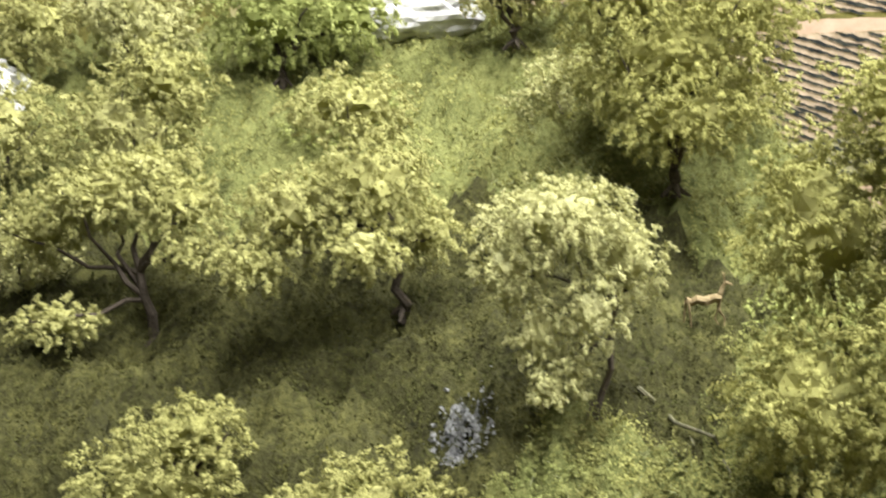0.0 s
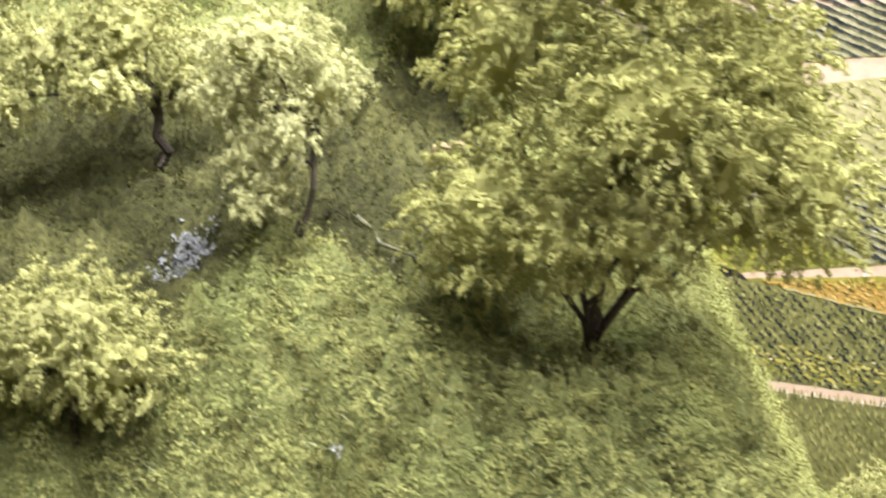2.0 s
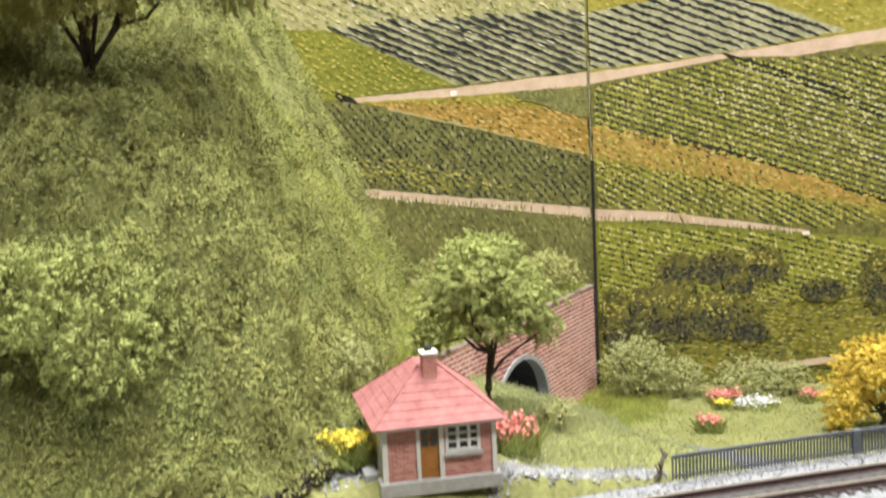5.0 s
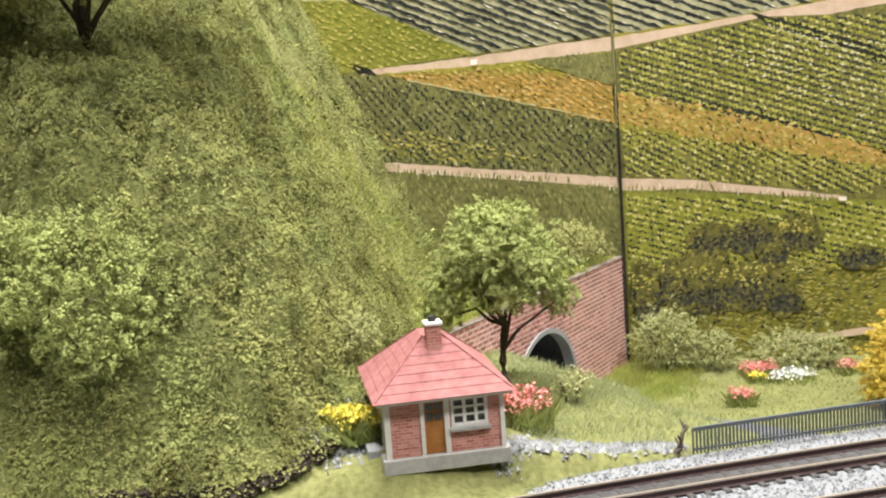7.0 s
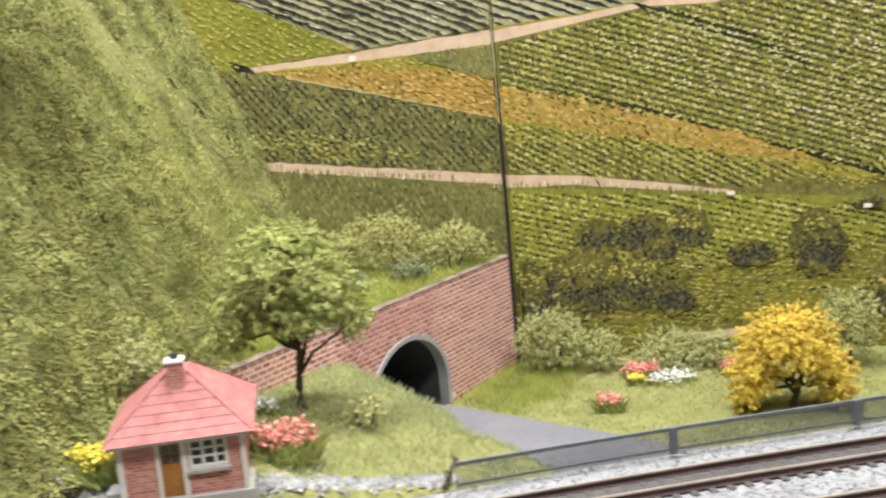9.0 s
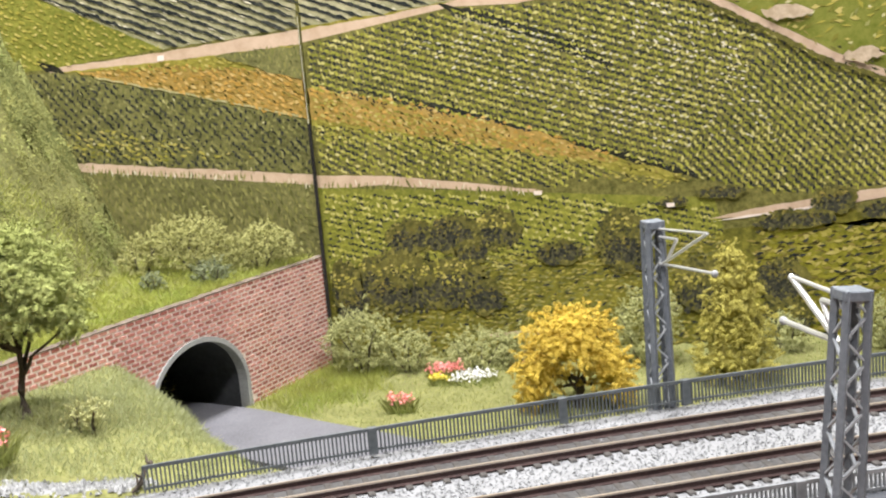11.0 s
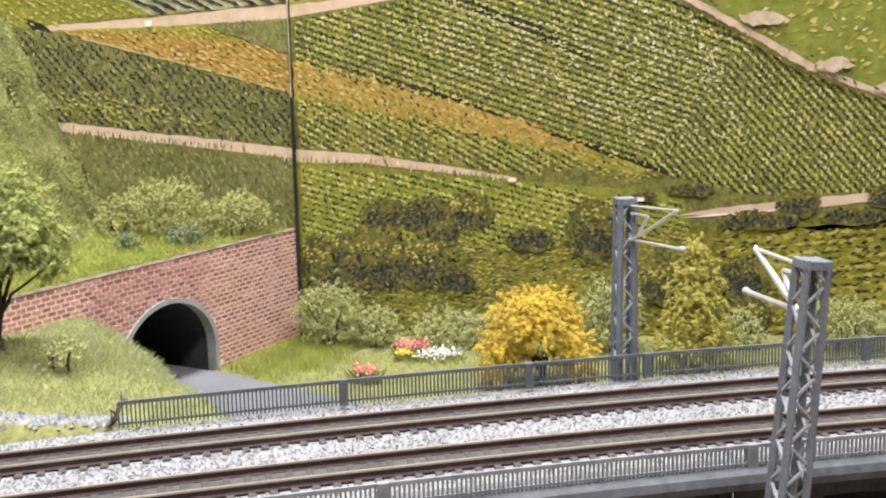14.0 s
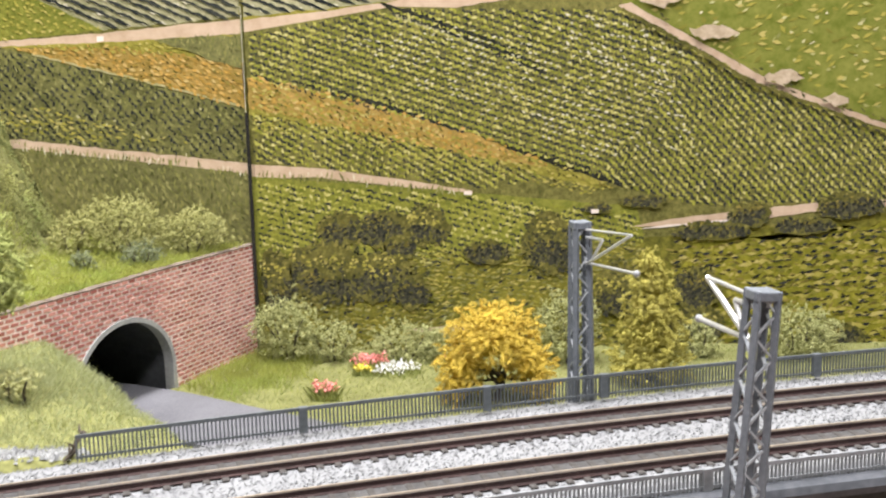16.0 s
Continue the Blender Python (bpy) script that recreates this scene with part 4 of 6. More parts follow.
def ballast_stones():
    rng = np.random.RandomState(11)
    n = 66000
    x = rng.uniform(0.52, 1.30, n)
    o = rng.uniform(-0.070, 0.036, n)
    keep = np.ones(n, bool)
    for c in (0.0, -0.0445):
        for s in (-1, 1):
            keep &= np.abs(o - c - s * 0.0076) > 0.0019
        keep &= ~((np.abs(o - c) < 0.0105) & (rng.uniform(size=n) < 0.25)) & ~((np.abs(o - c) < 0.0065) & (rng.uniform(size=n) < 0.80))
    x, o = x[keep], o[keep]
    z = -0.0037 + rng.uniform(-0.0004, 0.0009, len(x)) - 0.005 * smooth(0.030, 0.038, o) - 0.005 * smooth(-0.064, -0.072, o)
    p = np.stack([x, track_y(x) + o, z], 1)
    v, f = stone_arrays(p, rng, 0.0003, 0.00066, 0.35)
    tagged(mesh_ob("ballast_stones", v, f, STONES), "loose pale grey ballast stones between the rails", "ballast", kind="stuff")


ballast_stones()


def railing(offset, x0, x1, z0, z1, label, posts, paint):
    fence = empty("railing", (x0, float(track_y(x0)) + offset, z0), 0, label, "railing", "railings along the line")
    inv = fence.matrix_world.inverted()
    for name, a, b in (("top_rail", z1 - 0.0013, z1), ("bottom_rail", z0 + 0.0012, z0 + 0.0020)):
        ob = ribbon(name, x0, x1, [(offset - 0.0005, a), (offset - 0.0005, b), (offset + 0.0005, b), (offset + 0.0005, a)], paint, parent=fence)
        ob.matrix_parent_inverse = inv
    me, x, rest = None, x0, bmesh.new()
    for k in range(int((x1 - x0) / 0.0014)):
        x = x0 + k * 0.0014
        slope = math.degrees(math.atan(0.40 - 0.48 * (x - 0.696)))
        if k >= 300:
            y = track_y(x) + offset
            box(rest, x - 0.0003, x + 0.0003, y - 0.0003, y + 0.0003, z0, z1 - 0.0005)
            continue
        if me is None:
            ob = part("baluster", boxed(-0.0003, 0.0003, -0.0003, 0.0003, 0, z1 - z0 - 0.0005), paint, fence)
            me = ob.data
        else:
            ob = new("baluster", me)
            ob.parent = fence
        ob.matrix_parent_inverse = inv
        ob.matrix_basis = pose(x, track_y(x) + offset, z0, 0, 0, slope)
    ob = part("balusters_beyond", rest, paint, fence)
    ob.matrix_parent_inverse = inv
    ob["kind"] = "stuff"
    for px in posts:
        ob = part("post", boxed(-0.0017, 0.0017, -0.0012, 0.0012, 0, z1 - z0 + 0.0002, 0.0002), paint, fence)
        ob.matrix_parent_inverse = inv
        ob.matrix_basis = pose(px, track_y(px) + offset, z0, 0, 0, 15)
    return fence


railing(0.027, 0.711, 1.40, -0.002, 0.0080, "grey plastic railing behind the rear track", (0.788, 0.858, 0.906, 1.0, 1.1, 1.2, 1.3), FENCE_GREY)
railing(-0.072, 0.74, 1.40, -0.0054, 0.0026, "grey plastic railing on the bridge edge", (0.815, 0.93, 1.05, 1.17), RAILING_PALE)


LATTICE = speckled("lattice_grey_paint", (0.26, 0.28, 0.30), (0.42, 0.44, 0.46), 500, 0.5)


def mast(x, y, z0, z1, rz, arm_turn, lean, label, slim=1.0):
    m = empty("catenary_mast", (x, y, z0), rz, label, "catenary mast", "catenary masts")
    m.matrix_world = pose(x, y, z0, 0, lean, rz)
    h, b, t = z1 - z0, 0.0043 * slim, 0.0032 * slim
    for sx in (-1, 1):
        for sy in (-1, 1):
            bm = bmesh.new()
            bar(bm, (sx * b, sy * b, 0), (sx * t, sy * t, h), 0.0020)
            part("corner_post", bm, STEEL, m)
    n = max(8, int(h / 0.0066))
    for side in range(4):
        bm = bmesh.new()
        for k in range(n):
            z, zz = h * k / n, h * (k + 1) / n
            w, ww = b + (t - b) * k / n, b + (t - b) * (k + 1) / n
            s = 1 if k % 2 else -1
            a, c = (-s * w, -w, z), (s * ww, -ww, zz)
            turn = Matrix.Rotation(side * math.pi / 2, 3, "Z")
            bar(bm, turn @ Vector(a), turn @ Vector(c), 0.0010, 0.0006)
        part("lattice", bm, LATTICE, m, "paler grey lattice bars")
    part("cap", boxed(-t - 0.0011, t + 0.0011, -t - 0.0011, t + 0.0011, h - 0.003, h, 0.0003), STEEL, m)
    part("foot", boxed(-b - 0.003, b + 0.003, -b - 0.003, b + 0.003, 0, 0.004, 0.0006), CONCRETE, m)
    turn = Matrix.Rotation(radians(arm_turn - rz), 3, "Z")
    arm = [((0.003, 0, h - 0.003), (0.031, 0, h - 0.002), 0.0007), ((0.031, 0, h - 0.002), (0.004, 0, h - 0.017), 0.0010), ((0.003, 0, h - 0.0165), (0.034, 0, h - 0.0165), 0.0009),
           ((0.004, 0, h - 0.006), (0.014, 0, h - 0.006), 0.0009), ((0.014, 0, h - 0.006), (0.008, 0, h - 0.0145), 0.0009)]
    for a, c, r in arm:
        bm = bmesh.new()
        tube(bm, turn @ Vector(a), turn @ Vector(c), r * slim ** 2, r * slim ** 2, 8)
        part("bracket_tube", bm, WIRE, m, "bright metal bracket tube")
    bm = bmesh.new()
    bmesh.ops.create_uvsphere(bm, u_segments=8, v_segments=6, radius=0.0014, matrix=Matrix.Translation(turn @ Vector((0.034, 0, h - 0.0165))))
    part("insulator", bm, CONCRETE, m)
    return m


mast(0.897, 0.506, -0.012, 0.071, 15, -56, 0.0, "grey lattice catenary mast behind the rear railing", 0.82)
mast(0.9330, 0.387, -0.05, 0.067, 15, 110, 4.4, "grey lattice catenary mast beside the bridge")


def bridge():
    b = empty("railway_bridge", (0.9, float(track_y(0.9)) - 0.07, -0.05), 0, "dark steel railway bridge with grey deck edge", "bridge")
    inv = b.matrix_world.inverted()
    ob = ribbon("deck_edge", 0.72, 1.5, [(-0.0735, -0.0125), (-0.0765, -0.0112), (-0.0775, -0.0085), (-0.0765, -0.0060), (-0.0740, -0.0050), (-0.0665, -0.0050), (-0.0665, -0.0125)], BRIDGE_GREY, parent=b)
    ob.matrix_parent_inverse = inv
    ob = ribbon("plate_girder", 0.72, 0.925, [(-0.071, -0.06), (-0.071, -0.0106), (-0.067, -0.0106), (-0.067, -0.06)], GIRDER, parent=b)
    ob.matrix_parent_inverse = inv
    for k in range(9):
        x = 0.74 + k * 0.0225
        bm = boxed(x - 0.001, x + 0.001, track_y(x) - 0.0735, track_y(x) - 0.071, -0.058, -0.0110)
        part("stiffener", bm, GIRDER, b).matrix_parent_inverse = inv
    for o in (-0.070, 0.02):
        for z in (-0.0140, -0.060):
            ob = ribbon("chord", 0.925, 1.5, [(o - 0.003, z - 0.003), (o - 0.003, z + 0.003), (o + 0.003, z + 0.003), (o + 0.003, z - 0.003)], GIRDER, parent=b)
            ob.matrix_parent_inverse = inv
        for k in range(10):
            x = 0.948 + k * 0.045
            bm = bmesh.new()
            bar(bm, (x, track_y(x) + o, -0.06), (x, track_y(x) + o, -0.014), 0.004)
            part("truss_post", bm, GIRDER, b).matrix_parent_inverse = inv
            bm = bmesh.new()
            s = 0.0 if k % 2 else 0.045
            bar(bm, (x + s, track_y(x + s) + o, -0.06), (x + 0.045 - s, track_y(x + 0.045 - s) + o, -0.014), 0.0035)
            part("truss_diagonal", bm, GIRDER, b).matrix_parent_inverse = inv


bridge()


# ---- portal, road ----
PA, PB = Vector((0.568, 0.488)), Vector((0.6994, 0.8005))
PD = (PB - PA).normalized()
PN = Vector((PD.y, -PD.x))


def portal_point(s, out, z):
    q = PA + PD * s + PN * out
    return Vector((q.x, q.y, z))


PLEN = (PB - PA).length
S_ARCH, HALF, SPRING, FLOOR_Z = (Vector((0.648, 0.681)) - PA).dot(PD) - 0.0042, 0.0405, -0.044, -0.066


def arch_top(s):
    u = (s - S_ARCH) / HALF
    return SPRING + 0.0345 * math.sqrt(max(0.0, 1 - u * u)) if abs(u) < 1 else None


def portal():
    wall = empty("tunnel_portal", (PA.x, PA.y, FLOOR_Z), 0, "red brick tunnel portal wall with a concrete arch", "tunnel portal")
    inv = wall.matrix_world.inverted()
    top, course, length = 0.0155, 0.0028, 0.0064

    def own(ob):
        ob.matrix_parent_inverse = inv
        return ob

    bm = bmesh.new()
    n = 60
    outline = [(0, top), (0, FLOOR_Z - 0.02), (S_ARCH - HALF, FLOOR_Z - 0.02)]
    outline += [(S_ARCH - HALF * math.cos(math.pi * k / n), SPRING + 0.0345 * math.sin(math.pi * k / n)) for k in range(n + 1)]
    outline += [(S_ARCH + HALF, FLOOR_Z - 0.02), (PLEN, FLOOR_Z - 0.02), (PLEN, top)]
    face = bm.faces.new([bm.verts.new(portal_point(s, 0, z)) for s, z in outline])
    made = bmesh.ops.extrude_face_region(bm, geom=[face])["geom"]
    bmesh.ops.translate(bm, verts=[v for v in made if isinstance(v, bmesh.types.BMVert)], vec=(-PN.x * 0.006, -PN.y * 0.006, 0))
    own(part("mortar_wall", bm, MORTAR, wall))
    bm = bmesh.new()
    prev = None
    ring = [(S_ARCH - HALF, FLOOR_Z - 0.01)] + [(S_ARCH - HALF * math.cos(math.pi * k / 28), SPRING + 0.0345 * math.sin(math.pi * k / 28)) for k in range(29)] + [(S_ARCH + HALF, FLOOR_Z - 0.01)]
    for s, z in ring:
        away = Vector((s - S_ARCH, max(z - SPRING, 0.0))).normalized()
        loop = [bm.verts.new(portal_point(s + away.x * w, o, z + away.y * w)) for w, o in ((-0.0002, -0.006), (-0.0002, 0.0010), (0.0027, 0.0010), (0.0027, -0.002))]
        if prev:
            for k in range(3):
                bm.faces.new((prev[k], prev[k + 1], loop[k + 1], loop[k]))
        prev = loop
    own(part("arch_ring", bm, CONCRETE, wall, "pale grey concrete arch ring"))
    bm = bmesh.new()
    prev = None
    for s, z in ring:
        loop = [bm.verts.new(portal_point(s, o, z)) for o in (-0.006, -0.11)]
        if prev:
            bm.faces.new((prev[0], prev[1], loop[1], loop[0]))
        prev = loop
    # An added end face closes the bore in the same painted darkness.
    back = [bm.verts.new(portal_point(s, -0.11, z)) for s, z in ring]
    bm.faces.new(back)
    own(part("tunnel_lining", bm, TUNNEL_SHADE, wall, "tunnel lining with the darkness inside put into its colour"))
    own(part("coping", coping_mesh(top), COPING, wall, "thin pale coping strip"))
    # the bricks: whole ones near the arch are pieces, the rest are joined
    rng = random.Random(5)
    me = boxed(-length / 2 + 0.0007, length / 2 - 0.0007, -0.0003, 0.00008, -course / 2 + 0.00055, course / 2 - 0.00055)
    first = part("brick", me, BRICK, wall)
    turn = math.degrees(math.atan2(PD.y, PD.x))
    spots, slivers = [], []
    rows = int((top - FLOOR_Z) / course)
    for r in range(rows + 1):
        z = top - course * (r + 0.5)
        s = length * (0.5 if r % 2 else 0.0) + length / 2
        while s < PLEN - length * 0.4:
            edge = [arch_top(q) for q in (s - length / 2, s, s + length / 2)]
            inside = any(e is not None and z - course / 2 < e + 0.0026 for e in edge) or (abs(s - S_ARCH) < HALF + 0.0022 + length / 2 and z < SPRING)
            if not inside:
                spots.append((s, z))
            elif z > SPRING - 0.01:
                for q in range(4):
                    sub = s + length * 0.22 * (q - 1.5)
                    e = arch_top(sub)
                    if (e is None and abs(sub - S_ARCH) > HALF + 0.0012) or (e is not None and z - course * 0.3 > e + 0.0004):
                        slivers.append((sub, z))
            s += length
    near = [q for q in spots if abs(q[0] - S_ARCH + 0.012) < 0.050 and q[1] > -0.034][:300]
    for k, (s, z) in enumerate(near):
        if k:
            first = new("brick", first.data)
            first.parent = wall
        p = portal_point(s, 0.0002, z)
        first.matrix_parent_inverse = inv
        first.matrix_basis = pose(p.x, p.y, p.z, rng.uniform(-0.5, 0.5), 0, turn)
    taken = set(near)
    v, f = [], []
    hx, hz = length / 2 - 0.0007, course / 2 - 0.00055
    for s, z in spots:
        if (s, z) in taken:
            continue
        b = len(v)
        o = 0.0003 + rng.uniform(-0.00005, 0.00005)
        v += [portal_point(s + sx * hx, q, z + sz * hz)[:] for q in (0.0, o) for sx, sz in ((-1, -1), (1, -1), (1, 1), (-1, 1))]
        f += [[b + 4, b + 5, b + 6, b + 7]] + [[b + i, b + (i + 1) % 4, b + 4 + (i + 1) % 4, b + 4 + i] for i in range(4)]
    for s, z in slivers:
        b = len(v)
        v += [portal_point(s + sx * length * 0.11, 0.0003, z + sz * hz)[:] for sx, sz in ((-1, -1), (1, -1), (1, 1), (-1, 1))]
        f.append([b, b + 1, b + 2, b + 3])
    rest = own(mesh_ob("brickwork", v, f, BRICK_JOINED, wall))
    rest["kind"] = "stuff"
    return len(spots)


def coping_mesh(top):
    bm = bmesh.new()
    rng = random.Random(3)
    n = 40
    prev = None
    for k in range(n + 1):
        s = PLEN * k / n
        t = 0.0002 + rng.uniform(0, 0.0005)
        loop = [bm.verts.new(portal_point(s, o, z)) for o, z in ((0.0005, top), (0.0005, top + t), (-0.006, top + t), (-0.006, top))]
        if prev:
            for j in range(3):
                bm.faces.new((prev[j], prev[j + 1], loop[j + 1], loop[j]))
        prev = loop
    return bm


portal()


def road():
    """The road runs out of the tunnel and bends along the foot of the embankment."""
    a = portal_point(S_ARCH, -0.11, 0)
    p = [Vector((a.x, a.y)), Vector(portal_point(S_ARCH, 0.0, 0)[:2]), Vector((0.725, 0.630)), Vector((0.83, 0.575)), Vector((0.95, 0.60))]
    v, f, n = [], [], 0
    path = []
    for i in range(len(p) - 1):
        q0, q1, q2, q3 = p[max(i - 1, 0)], p[i], p[i + 1], p[min(i + 2, len(p) - 1)]
        for k in range(12):
            t = k / 12
            path.append(0.5 * ((2 * q1) + (q2 - q0) * t + (2 * q0 - 5 * q1 + 4 * q2 - q3) * t * t + (3 * q1 - q0 - 3 * q2 + q3) * t ** 3))
    for k, q in enumerate(path):
        d = (path[min(k + 1, len(path) - 1)] - path[max(k - 1, 0)]).normalized()
        side = Vector((-d.y, d.x)) * 0.031
        for w, z in ((-1, -0.07), (-1, -0.0575), (1, -0.0575), (1, -0.07)):
            v.append((q.x + side.x * w, q.y + side.y * w, z))
        if k:
            b = (k - 1) * 4
            f += [[b + j, b + 4 + j, b + 5 + j, b + 1 + j] for j in range(3)]
    tagged(mesh_ob("road", v, f, ASPHALT), "dark grey model road leading into the tunnel", "road", kind="structure")


road()


# ---- ledge behind the portal ----
def ledge():
    n = 26
    v, f = [], []
    m = 40
    for i in range(n + 1):
        for j in range(m + 1):
            s, out = 0.075 + (PLEN - 0.075) * j / m, -0.0055 - 0.135 * i / n
            p = portal_point(s, out, 0)
            z = max(float(hill_z(p.x, p.y)), 0.0135 + 0.10 * max(0.0, -out - 0.03)) + 0.0012 * noise.noise(Vector((p.x * 90, p.y * 90, 0)))
            v.append((p.x, min(p.y, 0.799), z))
    for i in range(n):
        for j in range(m):
            a = i * (m + 1) + j
            f.append([a, a + 1, a + m + 2, a + m + 1])
    tagged(mesh_ob("ground_ledge", v, f, LAWN, smooth=True), "grassy ledge above the brick portal", "ground", kind="structure")


ledge()


def ledge_z(x, y):
    out = (x - PA.x) * PN.x + (y - PA.y) * PN.y
    return max(float(hill_z(x, y)), 0.0135 + 0.10 * max(0.0, -out - 0.03))


# ---- trees and shrubs ----
def leaf_arrays(points, facing, size, rng, stretch=1.35):
    """Small folded leaves at the points, each turned to its facing."""
    n = len(points)
    w = np.asarray(facing) / np.maximum(np.linalg.norm(facing, axis=1), 1e-9)[:, None]
    a = np.cross(w, rng.normal(size=(n, 3)))
    a /= np.linalg.norm(a, axis=1)[:, None]
    b = np.cross(w, a)
    s = size * rng.uniform(0.6, 1.35, n)[:, None]
    p = np.asarray(points)
    v = np.stack([p - a * s * stretch * 0.5, p + b * s * 0.45 - w * s * 0.22, p + a * s * stretch * 0.5, p - b * s * 0.45 - w * s * 0.22], 1).reshape(-1, 3)
    k = np.arange(n)[:, None] * 4
    return v, np.concatenate([k + [0, 2, 1], k + [0, 3, 2]], 1).reshape(-1, 3)


def crown_arrays(lobes, density, per, size, rng, droop=0.3, floor=None):
    """Foliage: each lobe carries separate sprays, and each spray is a short sagging twig wrapped in small leaves."""
    pts, out = [], []
    for k, (cx, cy, cz, rx, ry, rz) in enumerate(lobes):
        mean = (rx * ry * rz) ** (1 / 3)
        n = max(14, int(density * 12.6 * mean * mean / (size * 3.6) ** 2))
        i = np.arange(n) + 0.5
        polar, turn = np.arccos(1 - 2 * i / n), i * 2.39996 + k
        d = np.stack([np.sin(polar) * np.cos(turn), np.sin(polar) * np.sin(turn), np.cos(polar)], 1) + rng.normal(scale=0.9 / math.sqrt(n), size=(n, 3))
        d /= np.linalg.norm(d, axis=1)[:, None]
        bough = np.sin(6 * d[:, :1] + 3 * d[:, 1:2] + cx * 90) * np.sin(7 * d[:, 2:3] + 2 * d[:, :1] + cy * 70) + 0.5 * np.sin(11 * d[:, 1:2] + k) * np.sin(9 * d[:, :1] + 2 * k)
        swell = 1 + 0.22 * bough
        start = np.array([cx, cy, cz]) + d * swell * rng.uniform(0.55, 0.88, n)[:, None] * [rx, ry, rz]
        keep = rng.uniform(size=n) < 0.86 + 1.1 * np.minimum(bough[:, 0] + 0.25, 0)
        for j, l in enumerate(lobes):
            if j != k:
                keep &= (((start - l[:3]) / l[3:]) ** 2).sum(1) > 0.30
        start, d = start[keep], d[keep]
        n = len(start)
        go = d + rng.normal(scale=0.55, size=(n, 3)) + [0, 0, -0.7 * droop]
        go /= np.linalg.norm(go, axis=1)[:, None]
        length = (size * 1.6 + 0.10 * mean) * rng.uniform(0.55, 1.4, n)[:, None]
        t = np.tile((np.arange(per) + 0.5) / per, n)[:, None] + rng.normal(scale=0.04, size=(n * per, 1))
        start, go, length, d = (np.repeat(q, per, 0) for q in (start, go, length, d))
        away = rng.normal(size=(n * per, 3))
        away -= go * (away * go).sum(1)[:, None]
        away /= np.linalg.norm(away, axis=1)[:, None]
        wide = size * (1.6 - 0.95 * t) * rng.uniform(0.25, 1.1, (n * per, 1))
        p = start + go * length * t + [0, 0, -1] * (length * 0.5 * droop * t * t) + away * wide
        pts.append(p)
        out.append(away + 0.5 * d + [0, 0, 0.45] + rng.normal(scale=0.25, size=p.shape))
    pts, out = np.concatenate(pts), np.concatenate(out)
    if floor is not None:
        ok = pts[:, 2] > floor
        pts, out = pts[ok], out[ok]
    return leaf_arrays(pts, out, size * 0.58, rng)


def heart_arrays(lobes, rng):
    """Lumpy solid hearts that keep the light out of the lobes."""
    bm = bmesh.new()
    bmesh.ops.create_icosphere(bm, subdivisions=3, radius=1.0)
    bm.verts.index_update()
    d = np.array([v.co[:] for v in bm.verts])
    tri = np.array([[v.index for v in f.verts] for f in bm.faces])
    bm.free()
    vs, fs = [], []
    for k, (cx, cy, cz, rx, ry, rz) in enumerate(lobes):
        r = 0.45 + 0.07 * np.sin(6 * d[:, :1] + k) * np.sin(7 * d[:, 1:2] + 2 * k) + 0.05 * rng.normal(size=(len(d), 1))
        vs.append(np.array([cx, cy, cz]) + d * r * [rx, ry, rz])
        fs.append(tri + k * len(d))
    return np.concatenate(vs), np.concatenate(fs)


def core_points(lobes, size, rng):
    """The dense inside of the lobes."""
    out = []
    for cx, cy, cz, rx, ry, rz in lobes:
        n = int(1.4 * (rx * ry * rz) ** 0.667 / size ** 2)
        d = rng.normal(size=(n, 3))
        d /= np.linalg.norm(d, axis=1)[:, None]
        out.append(np.array([cx, cy, cz]) + d * rng.uniform(0.48, 0.76, n)[:, None] * [rx, ry, rz])
    return np.concatenate(out)


def limb(bm, a, b, r0, r1, rng, kinks=4, sides=7):
    """A crooked, tapering limb."""
    a, b = Vector(a), Vector(b)
    pts = [a]
    for k in range(1, kinks):
        t = k / kinks
        pts.append(a.lerp(b, t) + Vector(rng.normal(scale=(b - a).length * 0.045, size=3)))
    pts.append(b)
    prev = None
    for k, p in enumerate(pts):
        d = (pts[min(k + 1, kinks)] - pts[max(k - 1, 0)]).normalized()
        q = d.to_track_quat("Z", "Y")
        r = r0 + (r1 - r0) * k / kinks
        ring = [bm.verts.new(p + q @ Vector((r * (1 + 0.15 * math.sin(3 * i + k)) * math.cos(i * math.tau / sides), r * math.sin(i * math.tau / sides), 0))) for i in range(sides)]
        if prev:
            for i in range(sides):
                bm.faces.new((prev[i], prev[(i + 1) % sides], ring[(i + 1) % sides], ring[i]))
        prev = ring
    bm.faces.new(prev)


